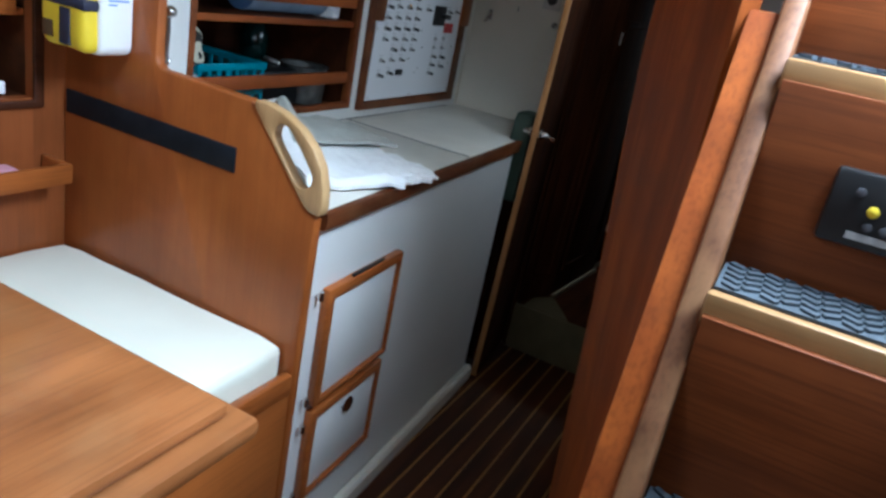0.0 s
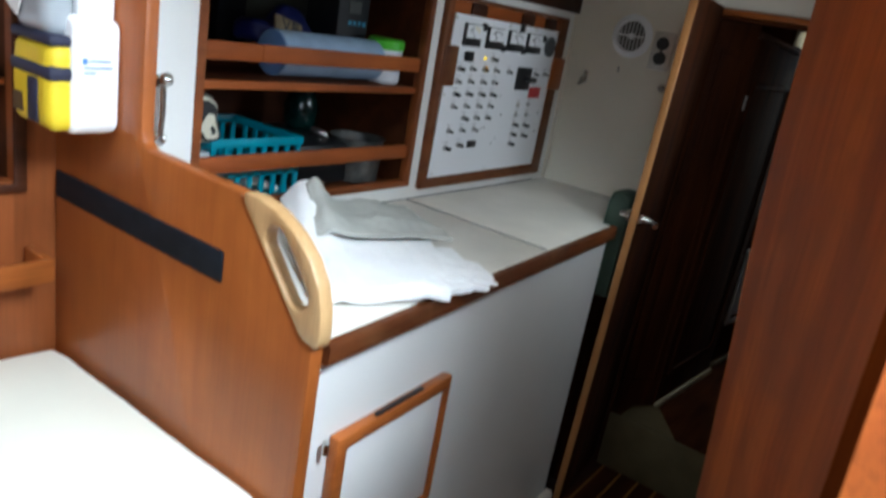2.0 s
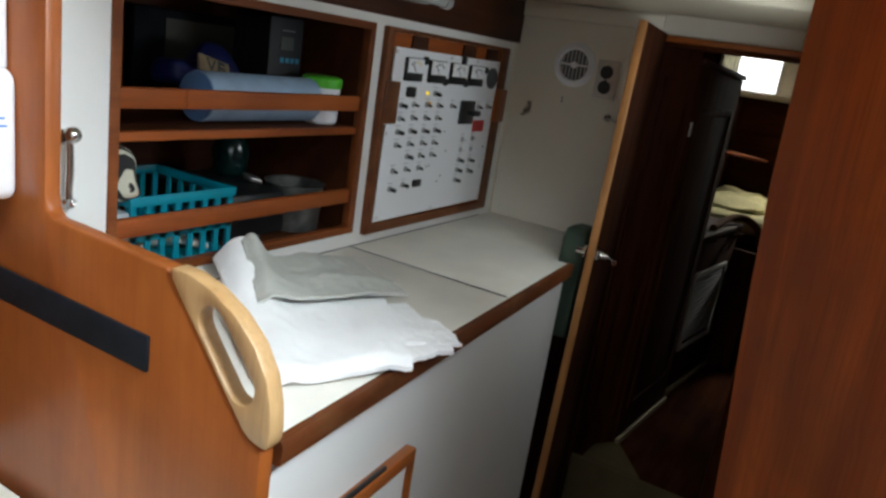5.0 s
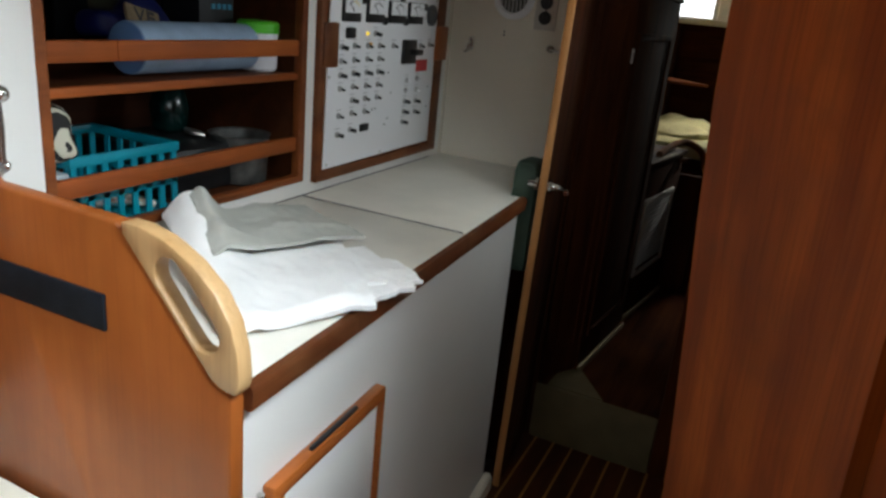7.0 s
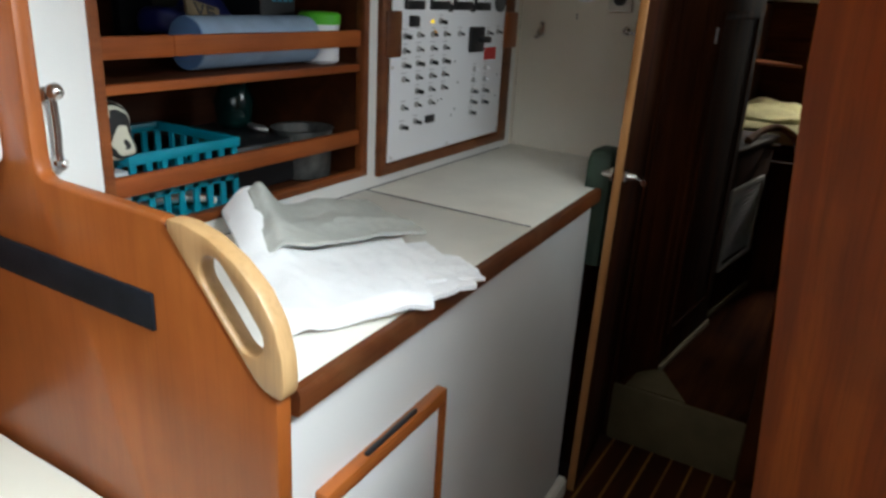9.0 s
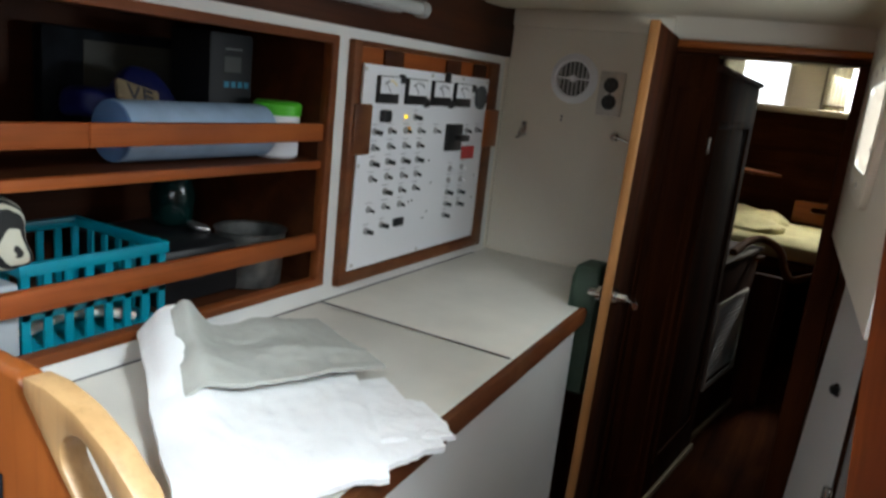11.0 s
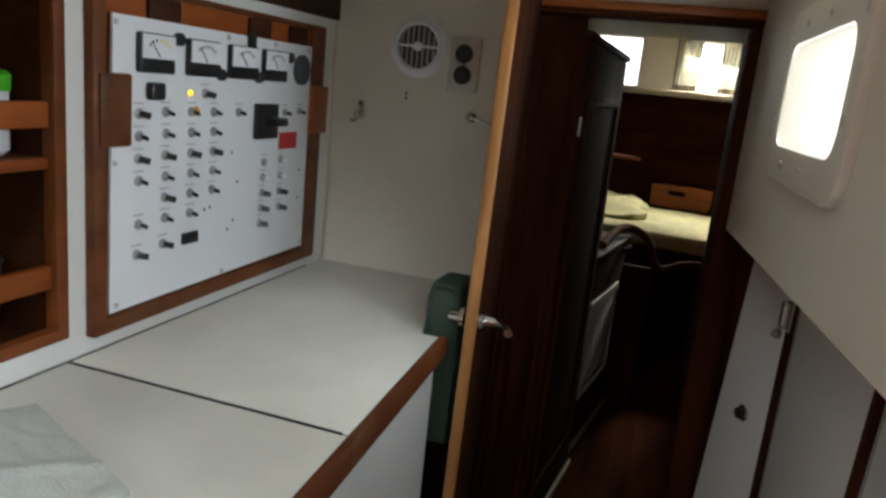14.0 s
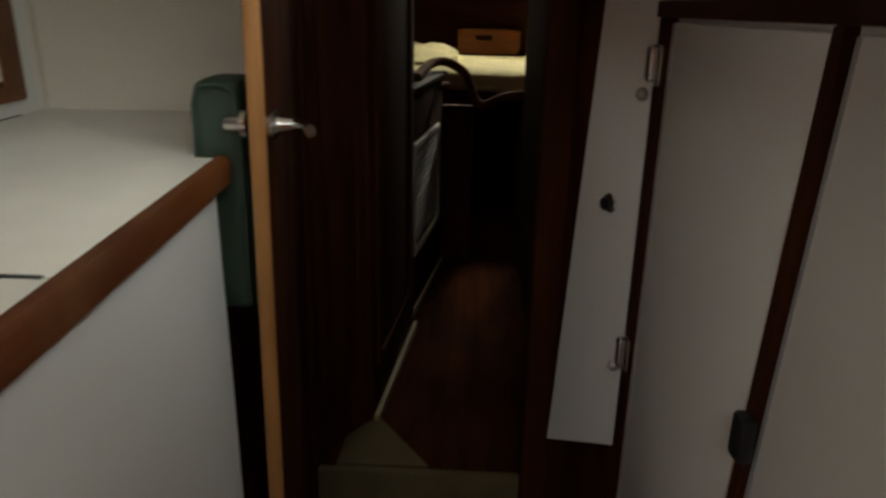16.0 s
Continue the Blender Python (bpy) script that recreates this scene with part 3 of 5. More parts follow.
for a0, a1, b0, b1, lab in ((1.74, 1.74, 2.168, 2.252, "large white locker door in mahogany trim"), (2.206, 2.290, 2.592, 2.598, "white locker door beside a chrome hasp")):
    d = thing("locker_door", lab, "locker door", "locker doors")
    part("panel", prism([(ly(a1), 0.10), (ly(b1), 0.10), (ly(b0), lrail(b0) - 0.006), (ly(a0), lrail(a0) - 0.006)], "x", -0.008, 0.002, 0.002, 2, LM), WHITE, d)
    part("edge_bead", prism([(ly(b1) - 0.006, 0.10), (ly(b1) - 0.001, 0.10), (ly(b0) - 0.001, lrail(b0) - 0.008), (ly(b0) - 0.006, lrail(b0) - 0.008)], "x", -0.0095, -0.007, 0, 2, LM), GREY_TRIM, d)
lt = tagged(new("locker_trim"), "mahogany trim strips between the locker doors", "trim", "", "structure")
for y0, y1, w in ((2.188, 2.272, 0.009), (2.616, 2.622, 0.019)):
    part("upright", prism([(ly(y1) - w, 0.0), (ly(y1) + w, 0.0), (ly(y0) + w, lrail(y0)), (ly(y0) - w, lrail(y0))], "x", -0.014, 0.003, 0.003, 2, LM), D_Z, lt)
part("top_rail", prism([(0.0, lrail(1.72)), (ly(2.652), lrail(2.652)), (ly(2.652), lrail(2.652) + 0.022), (0.0, lrail(1.72) + 0.022)], "x", -0.014, 0.003, 0.003, 2, LM), D_Y, lt)
NA = math.degrees(math.atan2(0.096, 0.124))
NM = pose(0.064, 2.654, 0, 0, 0, NA)
nd = thing("narrow_door", "narrow white locker door with a small black knob", "locker door")
part("panel", prism([(0.0, 0.400), (0.157, 0.325), (0.099, 1.17), (0.0, 1.17)], "x", -0.016, -0.001, 0.003, 2, NM), WHITE, nd)
part("knob_rim", lathe([(0.0155, 0), (0.0155, 0.002), (0.013, 0.004)], NM @ Vector((-0.0159, 0.056, 0.815)), (-1, -0.6, 0), 20), CHROME, nd, "chrome knob rim")
part("knob", lathe([(0.0125, 0), (0.0125, 0.003), (0.0090, 0.005), (0.0105, 0.009), (0.0105, 0.012), (0.006, 0.015)], NM @ Vector((-0.016, 0.056, 0.815)), (-1, -0.6, 0), 18), BLACK, nd, "black knob with a chrome rim")


def hasp(z):
    h = thing("hasp", "chrome hasp latch on the locker trim", "latch", "locker latches")
    y = ly(2.614)
    part("plate", solid((-0.0175, y - 0.011, z - 0.026), (-0.0135, y + 0.011, z + 0.030), 0.003, LM), CHROME, h)
    tongue = pillow((-0.032, -0.010, -0.020), (-0.0170, 0.010, 0.030), 0.006, 3)
    bmesh.ops.transform(tongue, matrix=LM @ Matrix.Translation((0, y, z)), verts=tongue.verts[:])
    part("tongue", tongue, CHROME, h, "rounded chrome tongue")
    part("pin", lathe([(0.010, 0), (0.010, 0.004), (0.006, 0.010), (0.001, 0.012)], NM @ Vector((-0.016, 0.014, z - 0.042)), (-1, -0.6, 0), 14), STEEL, h)


hasp(1.030)
hasp(0.590)
kn = thing("black_latch", "black metal turn latch low on the locker trim", "latch")
part("body", solid((-0.030, ly(2.206) - 0.014, 0.690), (-0.013, ly(2.206) + 0.014, 0.740), 0.006, LM), BLACK, kn)

# overhanging upper side with a port
UX = -0.036
UM = pose(UX, 2.26, 0, 0, 0, 2.86) @ Matrix.Translation((-UX, -2.26, 0))   # the upper side stands slightly askew
PO = (2.075, 2.400, 1.322, 1.452)
up = frame_plate([(1.73, 1.185)] * 7 + [(2.829, 1.135)] * 7 + [(2.829, 1.64)] * 7 + [(1.73, 1.64)] * 7,
                 [rounded(*PO, 0.03)[(i + 21) % 28] for i in range(28)], "x", UX, UX + 0.09, 0.0, UM)
bmesh.ops.remove_doubles(up, verts=up.verts[:], dist=1e-5)
structure("wall_upper_side", up, CREAM, "cream overhanging cabin side with a port")
ledge = prism([(1.73, 1.187), (2.829, 1.137), (2.829, 1.150), (1.73, 1.200)], "x", UX + 0.0905, 0.30, 0, 2, UM)
structure("wall_ledge", ledge, CREAM, "underside of the overhanging cabin side")
port = tagged(new("window_1"), "rounded rectangular port in a cream ring with screws", "window", "", "structure")
part("ring", frame_plate(rounded(PO[0] - 0.045, PO[1] + 0.045, PO[2] - 0.045, PO[3] + 0.045, 0.05), rounded(*PO, 0.03), "x", UX - 0.010, UX + 0.004, 0.003, UM), CREAM, port)
for y, z in ((PO[0] - 0.022, 1.36), (PO[0] - 0.022, 1.46), (PO[1] + 0.022, 1.36), (PO[1] + 0.022, 1.46), (2.2, PO[2] - 0.022), (2.32, PO[2] - 0.022), (2.2, PO[3] + 0.022), (2.32, PO[3] + 0.022)):
    part("screw", lathe([(0.006, 0), (0.005, 0.003), (0.001, 0.004)], UM @ Vector((UX - 0.009, y, z)), (-1, 0, 0), 10), STEEL, port)
# this pane emits light itself, standing in for the sky outside
part("pane", prism(rounded(PO[0] - 0.002, PO[1] + 0.002, PO[2] - 0.002, PO[3] + 0.002, 0.03), "x", UX + 0.07, UX + 0.076, 0, 2, UM), BACK_SKY, port, "pane made to glow in place of the daylight outside")

# ---------- ladder and its side board ----------
board = bmesh.new()
rows = [(0.0, 0.062), (0.4, 0.040), (0.8, 0.016), (1.0, 0.000), (1.15, -0.014), (1.32, -0.026), (1.62, -0.034), (1.955, -0.036)]
ends = []
for z, xl in rows:
    y, lean = 1.640, -0.028 * (z - 1.0)
    xl += 0.007
    ends.append([board.verts.new(p) for p in ((xl, y, z), (0.181 + lean, 1.285, z), (0.206 + lean, 1.295, z), (xl + 0.028, y + 0.006, z))])
for a, b in zip(ends, ends[1:]):
    for i in range(4):
        j = (i + 1) % 4
        board.faces.new((a[i], a[j], b[j], b[i]))
board.faces.new(ends[0])
board.faces.new(ends[-1])
bmesh.ops.recalc_face_normals(board, faces=board.faces[:])
structure("wall_ladder_board", board, BOARD_Z, "tall mahogany board beside the companionway ladder")

# riser mahogany darkened in colour to stand for the shade under the treads
RISER = wood("shade_darkened_riser", (0.11, 0.027, 0.0055), (0.19, 0.050, 0.011), "x", 0.5, 0.0, 1.5, 0.2)
ladder = thing("companionway_ladder", "mahogany companionway ladder with pale tread edges and rubber mats", "ladder")
RISE = 0.28
LEAN = 0.55


def front(z):
    return 1.058 + (z - 1.07) * LEAN


for x0, x1 in ((0.2345, 0.2655), (0.80, 0.84)):
    zs = (0.0, 1.95)
    poly = [(front(zs[0]) + 0.02, zs[0]), (front(zs[0]) + 0.16, zs[0]), (front(zs[1]) + 0.16, zs[1]), (front(zs[1]) + 0.02, zs[1])]
    part("stringer", prism(poly, "x", x0, x1, 0.006), STRIP_Y, ladder, "worn mahogany stringer")
for k in range(6):
    z = 0.246 + RISE * k
    f = front(z)
    tread = part("tread", solid((0.2660, f + 0.016, z - 0.012), (0.7995, f + 0.155, z + 0.012), 0.003), D_X, ladder)
    part("nosing", solid((0.2630, f - 0.006, z - 0.028), (0.7995, f + 0.0155, z + 0.014), 0.005), PALE_X, tread, "pale varnished nosing")
    mat = bmesh.new()
    for i in range(22):
        for j in range(5):
            box_into(mat, (-0.011, -0.005, 0), (0.011, 0.005, 0.004), Matrix.Translation((0.285 + i * 0.0235, f + 0.030 + j * 0.024 + (0.012 if i % 2 else 0), z + 0.017)) @ Matrix.Rotation(radians(35 if i % 2 else -35), 4, "Z"))
    box_into(mat, (0.268, f + 0.018, z + 0.0125), (0.796, f + 0.150, z + 0.017))
    part("tread_mat", mat, MAT_GREY, tread, "blue-grey ribbed rubber mat")
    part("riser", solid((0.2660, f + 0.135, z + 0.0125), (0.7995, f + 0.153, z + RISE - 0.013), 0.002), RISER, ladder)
structure("wall_ladder_infill", prism([(front(0) + 0.03, 0.0), (1.292, 0.0), (1.292, 1.43)], "x", 0.196, 0.2340), BOARD_Z, "mahogany cheek between board and ladder")
for ob in [bpy.data.objects["wall_ladder_infill"], *ladder.children_recursive]:      # the ladder leans a little inboard
    for v in ob.data.vertices:
        v.co.x -= 0.033 * (v.co.z - 1.0)
ctl = thing("control_box", "black instrument panel with a yellow button on the ladder riser", "control panel")
cy = front(1.088) + 0.134
part("body", solid((0.352, cy - 0.018, 1.175), (0.50, cy, 1.270), 0.006), BLACK, ctl)
part("button", lathe([(0.007, 0), (0.007, 0.004), (0.003, 0.006)], (0.405, cy - 0.018, 1.225), (0, -1, 0), 14), YELLOW, ctl, "yellow button")
for i in range(4):
    part("button", lathe([(0.006, 0), (0.006, 0.004), (0.003, 0.005)], (0.385 + 0.02 * i, cy - 0.018, 1.205 if i else 1.245), (0, -1, 0), 12), INK, ctl)
part("legend_bar", solid((0.385, cy - 0.0195, 1.186), (0.47, cy - 0.0175, 1.195), 0), GREY_TRIM, ctl)

# ---------- settee, table ----------
settee = thing("settee_base", "mahogany settee base with a rounded front rail", "settee")
part("front", solid((-0.480, -1.2, 0.0), (-0.462, 1.260, 0.520), 0.002), W_Y, settee)
part("seat_board", solid((-1.168, -1.2, 0.48), (-0.493, 1.260, 0.500), 0.002), W_Y, settee)
part("front_rail", solid((-0.482, -1.2, 0.521), (-0.456, 1.260, 0.570), 0.008), W_Y, settee)
whole("seat_cushion", pillow((-1.166, 0.20, 0.501), (-0.484, 1.258, 0.637), 0.030, 4, 0.006, 0.002, 5), VINYL, "white vinyl seat cushion with soft rounded edges on the settee", "cushion")
table = thing("saloon_table", "worn mahogany saloon table with a moulded lower lip", "table")
part("tabletop", solid((-1.00, -0.60, 0.808), (-0.236, 0.806, 0.830), 0.008), TABLE_W, table)
part("lip", solid((-1.03, -0.63, 0.774), (-0.204, 0.836, 0.807), 0.012), TABLE_W, table, "moulded lower edge")
part("pedestal", solid((-0.74, 0.05, 0.0), (-0.60, 0.40, 0.773), 0.01), W_Z, table)

# ---------- fittings on the partition ----------
def cast(poly, c, n):
    """The outline poly as n points, seen from c at even angles."""
    out = []
    for k in range(n):
        a = 2 * math.pi * (k + 0.25) / n
        d, best = (math.cos(a), math.sin(a)), 0
        for (x0, y0), (x1, y1) in zip(poly, poly[1:] + poly[:1]):
            ex, ey = x1 - x0, y1 - y0
            det = ex * d[1] - ey * d[0]
            if abs(det) < 1e-9:
                continue
            t = (ex * (y0 - c[1]) - ey * (x0 - c[0])) / det
            u = (d[0] * (y0 - c[1]) - d[1] * (x0 - c[0])) / det
            if t > 0 and -1e-6 <= u <= 1 + 1e-6:
                best = max(best, t)
        out.append((c[0] + best * d[0], c[1] + best * d[1]))
    return out


outer = [(-0.634, 1.105), (-0.598, 1.105), (-0.558, 1.096), (-0.517, 1.076), (-0.482, 1.048), (-0.459, 1.014), (-0.448, 0.976), (-0.445, 0.940), (-0.447, 0.926), (-0.452, 0.920), (-0.484, 0.926), (-0.628, 1.088)]
slot = []
sa, sb, sr = Vector((-0.555, 1.052)), Vector((-0.499, 0.988)), 0.0225
ang = math.degrees(math.atan2(sb.y - sa.y, sb.x - sa.x))
for k in range(9):
    a = radians(ang - 90 + 180 * k / 8)
    slot.append((sb.x + sr * math.cos(a), sb.y + sr * math.sin(a)))
bulge = (sa + sb) / 2 + 0.024 * Vector((-(sb.y - sa.y), sb.x - sa.x)).normalized()
slot.append((bulge.x, bulge.y))
for k in range(9):
    a = radians(ang + 90 + 180 * k / 8)
    slot.append((sa.x + sr * math.cos(a), sa.y + sr * math.sin(a)))
mid = (-0.524, 1.020)
whole("grab_handle", frame_plate(cast(outer, mid, 72), cast(slot, mid, 72), "y", 1.2605, 1.2865, 0.0035), PALE_Z, "pale ash grab handle with an oval slot on the partition", "handle")
whole("black_strip", solid((-1.160, 1.2555, 0.948), (-0.663, 1.2615, 1.000), 0.002), BLACK_MATT, "long black strip fixed across the mahogany partition", "strip")

bag = thing("lifebuoy_light_case", "white wall case holding a yellow and navy rescue bag", "rescue case")
MOULD = plain("white_moulded_plastic", (0.86, 0.86, 0.87), 0.4, 0, 0.02, 3)
part("case", prism(rounded(-1.100, -0.960, 1.112, 1.300, 0.022), "y", 1.182, 1.2610, 0.009, 3), MOULD, bag, "white moulded plastic back")
part("upper_flap", prism(rounded(-1.100, -0.978, 1.292, 1.560, 0.012), "y", 1.200, 1.2605, 0.008, 3), MOULD, bag, "white folded strap above the case")
pouch = part("pouch", pillow((-1.098, 1.150, 1.116), (-0.968, 1.200, 1.256), 0.018, 4, 0.0, 0.005, 2), YELLOW, bag, "yellow nylon pouch")
part("strap", solid((-1.1005, 1.1465, 1.196), (-0.9655, 1.1900, 1.221), 0.010), NAVY, pouch, "navy webbing band")
part("strap", solid((-1.036, 1.1460, 1.125), (-1.006, 1.1560, 1.196), 0.003), NAVY, pouch, "navy webbing tab")
part("patch", solid((-1.088, 1.1475, 1.132), (-1.058, 1.1580, 1.165), 0.003), plain("brown_patch", (0.09, 0.05, 0.02), 0.7), pouch, "dark patch")
part("dome", pillow((-1.092, 1.150, 1.262), (-0.982, 1.200, 1.350), 0.024, 4), CLEAR, bag, "clear grey plastic dome")
part("band", solid((-1.100, 1.148, 1.250), (-0.968, 1.1900, 1.268), 0.008), NAVY, bag)
part("tag", solid((-1.075, 1.144, 1.285), (-1.030, 1.1465, 1.40), 0.001, Matrix.Translation((-1.05, 1.145, 1.35)) @ Matrix.Rotation(radians(28), 4, "Y") @ Matrix.Translation((1.05, -1.145, -1.35))), TOWEL, bag, "white paper tag")
part("cord", tube([(-1.070, 1.180, 1.35), (-1.066, 1.180, 1.44), (-1.068, 1.190, 1.56)], 0.004), YELLOW, bag, "thin yellow cord")
for y0, y1, z, hh in ((1.196, 1.204, 1.232, 0.005), (1.207, 1.243, 1.233, 0.0014), (1.198, 1.246, 1.222, 0.0014), (1.198, 1.218, 1.214, 0.0014)):
    part("print_bar", solid((-0.9606, y0, z - hh), (-0.9592, y1, z + hh), 0), INK_BLUE, bag)

stay = thing("latch_hook", "chrome latch with a long hook on the white face frame", "latch")
part("plate", lathe([(0.012, 0), (0.012, 0.004), (0.007, 0.010)], (FX, 1.318, 1.208), (1, 0, 0), 16), CHROME, stay)
part("ball", lathe([(0.004, 0), (0.011, 0.006), (0.013, 0.014), (0.009, 0.022), (0.003, 0.025)], (FX + 0.006, 1.322, 1.214), (1, 0, 0), 16), CHROME, stay)
part("rod", tube([(FX + 0.014, 1.320, 1.205), (FX + 0.013, 1.322, 1.160), (FX + 0.012, 1.321, 1.118), (FX + 0.018, 1.328, 1.108)], 0.006), CHROME, stay)
part("foot", lathe([(0.011, 0), (0.011, 0.003), (0.006, 0.012), (0.008, 0.018)], (FX, 1.322, 1.110), (1, 0, 0), 14), CHROME, stay)
whole("cup_hook", lathe([(0.007, 0), (0.007, 0.003), (0.003, 0.012), (0.005, 0.016)], (FX, 1.322, 1.425), (1, 0, 0), 12), CHROME, "small chrome stud on the white face frame", "stud")

# ---------- open locker in the cabin side ----------
side = thing("side_locker", "open mahogany locker in the cabin side with a retaining rail", "shelf")
part("trim", frame_plate(rect(HS[0] - 0.004, HS[1] + 0.020, HS[2] - 0.020, HS[3] + 0.02), rect(HS[0] + 0.01, HS[1] - 0.002, HS[2] - 0.004, HS[3] - 0.01), "x", -1.171, -1.160, 0.003), D_Y, side)
part("rail", solid((-1.196, HS[0], 1.150), (-1.178, HS[1] - 0.028, 1.205), 0.003), W_Y, side)
part("shelf_board", solid((-1.454, HS[0], 1.148), (-1.197, HS[1], 1.162), 0.002), W_Y, side)
part("screw", lathe([(0.005, 0), (0.004, 0.002), (0.001, 0.003)], (-1.178, 1.115, 1.178), (1, 0, 0), 10), CHROME, side)


def basket(name, lo, hi, mat, label, slats, bands=2, group=""):
    """An open plastic basket: rim, floor, and slotted sides."""
    b = thing(name, label, "basket", group)
    (x0, y0, z0), (x1, y1, z1) = lo, hi
    t = 0.005
    part("rim", frame_plate(rect(x0 - 0.004, x1 + 0.004, y0 - 0.004, y1 + 0.004), rect(x0 + t, x1 - t, y0 + t, y1 - t), "z", z1 - 0.018, z1, 0.002), mat, b)
    part("base", solid((x0, y0, z0), (x1, y1, z0 + 0.006), 0.001), mat, b)
    for k in range(1, bands + 1):
        z = z0 + (z1 - z0 - 0.018) * k / (bands + 1)
        part("band", frame_plate(rect(x0, x1, y0, y1), rect(x0 + t, x1 - t, y0 + t, y1 - t), "z", z - 0.006, z + 0.006, 0.001), mat, b)
    n = slats
    for i in range(n + 1):
        y = y0 + (y1 - y0 - 0.012) * i / n
        for x in (x0, x1 - t):
            part("slat", solid((x, y, z0 + 0.006), (x + t, y + 0.012, z1 - 0.018), 0), mat, b)
    nx = max(3, int(n * (x1 - x0) / (y1 - y0)))
    for i in range(1, nx):
        x = x0 + (x1 - x0 - 0.012) * i / nx
        for y in (y0, y1 - t):
            part("slat", solid((x, y, z0 + 0.006), (x + 0.012, y + t, z1 - 0.018), 0), mat, b)
    return b


basket("plastic_basket", (-1.36, 0.86, 1.163), (-1.205, 1.150, 1.255), PANEL_WHITE, "white slotted plastic basket on the upper locker shelf", 10, 0)
tray = thing("plastic_tray", "shallow white plastic tray on the locker floor", "tray")
part("floor_plate", solid((-1.38, 0.86, 0.9795), (-1.20, 1.128, 0.985), 0.002), PANEL_WHITE, tray)
part("rim", frame_plate(rect(-1.39, -1.19, 0.85, 1.138), rect(-1.38, -1.20, 0.86, 1.128), "z", 0.985, 1.012, 0.003), PANEL_WHITE, tray)
whole("orange_lighter", solid((-1.33, 0.90, 1.040), (-1.25, 1.098, 1.066), 0.010), ORANGE, "orange plastic gas lighter lying on the tray", "lighter")
whole("lime_bottle", pillow((-1.32, 0.90, 0.9855), (-1.24, 1.060, 1.0395), 0.024), LIME, "lime green plastic bottle lying in the tray", "bottle")
whole("dark_box", solid((-1.450, 0.70, 0.9795), (-1.395, 1.175, 1.135), 0.006), plain("dark_patterned_card", (0.03, 0.035, 0.045), 0.5, 0, 0.7, 30), "dark blue-grey patterned box at the locker's back", "box")
whole("olive_pouch", pillow((-1.35, 1.155, 1.1635), (-1.26, 1.183, 1.28), 0.012, 4, 0, 0.003, 7), plain("olive_cloth", (0.14, 0.13, 0.02), 0.8), "olive cloth pouch beside the basket", "pouch")
pocket = thing("wall_pocket", "narrow mahogany wall tray on the cabin side", "wall tray")
part("front", solid((-1.095, 0.50, 0.806), (-1.080, 1.215, 0.852), 0.004), W_Y, pocket)
part("end", solid((-1.168, 1.200, 0.806), (-1.0955, 1.215, 0.852), 0.004), W_X, pocket)
part("bottom", solid((-1.168, 0.50, 0.806), (-1.0955, 1.1995, 0.816), 0.002), W_Y, pocket)
whole("pink_cloth", pillow((-1.160, 0.80, 0.8165), (-1.100, 1.115, 0.848), 0.012, 4, 0.004, 0.004, 9), PINK, "folded pink cloth in the wall tray", "cloth")

# ---------- things on the shelves ----------
basket("teal_crate", (-1.215, 1.470, 0.955), (-0.985, 1.706, 1.090), TEAL, "teal plastic crate behind the lower rail", 7, 1)
for k in range(5):
    whole("tool", tube([(-1.18 + 0.035 * k, 1.50 + 0.03 * (k % 2), 0.968), (-1.15 + 0.03 * k, 1.58, 0.975 + 0.012 * (k % 3)), (-1.12 + 0.03 * k, 1.66, 0.970)], 0.007 + 0.002 * (k % 2)), STEEL if k % 2 else CREAM, "small metal and plastic tool in the teal crate", "tool", "tools in the crate")
shoe_mat, shn, shl, shb = nodes_of("zebra_cloth")
wv = shn.new("ShaderNodeTexWave")
wv.inputs["Scale"].default_value, wv.inputs["Distortion"].default_value = 24, 4
tcz, rz = shn.new("ShaderNodeTexCoord"), shn.new("ShaderNodeValToRGB")
rz.color_ramp.elements[0].position, rz.color_ramp.elements[1].position = 0.54, 0.64
rz.color_ramp.elements[0].color, rz.color_ramp.elements[1].color = (0.012, 0.012, 0.012, 1), (0.55, 0.53, 0.42, 1)
shl.new(tcz.outputs["Object"], wv.inputs["Vector"])
shl.new(wv.outputs[0], rz.inputs[0])
shl.new(rz.outputs[0], shb.inputs["Base Color"])
shb.inputs["Roughness"].default_value = 0.8
whole("clear_box", solid((-1.10, 1.412, 0.955), (-0.975, 1.462, 1.068), 0.005), CLEAR, "clear plastic box at the shelf's end", "box")
whole("zebra_pouch", pillow((-1.12, 1.413, 1.069), (-0.974, 1.490, 1.178), 0.036, 4, 0, 0.034, 4), shoe_mat, "black and cream zebra-striped cloth pouch on the clear box", "pouch")
whole("black_tray", solid((-1.28, 1.73, 0.955), (-1.03, 1.925, 1.055), 0.012), BLACK, "black plastic box on the lower shelf", "box")
pot = thing("steel_pot", "dull steel pot with a wide rim on the lower shelf", "pot")
part("bowl", lathe([(0.055, 0), (0.062, 0.004), (0.068, 0.110), (0.072, 0.112), (0.066, 0.108), (0.060, 0.008)], (-1.055, 1.968, 0.955), (0, 0, 1), 32), plain("dull_steel", (0.17, 0.17, 0.16), 0.42, 0.8, 0.4, 30), pot)
part("ear", tube([(-1.10, 1.905, 1.060), (-1.12, 1.885, 1.066), (-1.15, 1.90, 1.066), (-1.12, 1.915, 1.060)], 0.006), STEEL, pot)
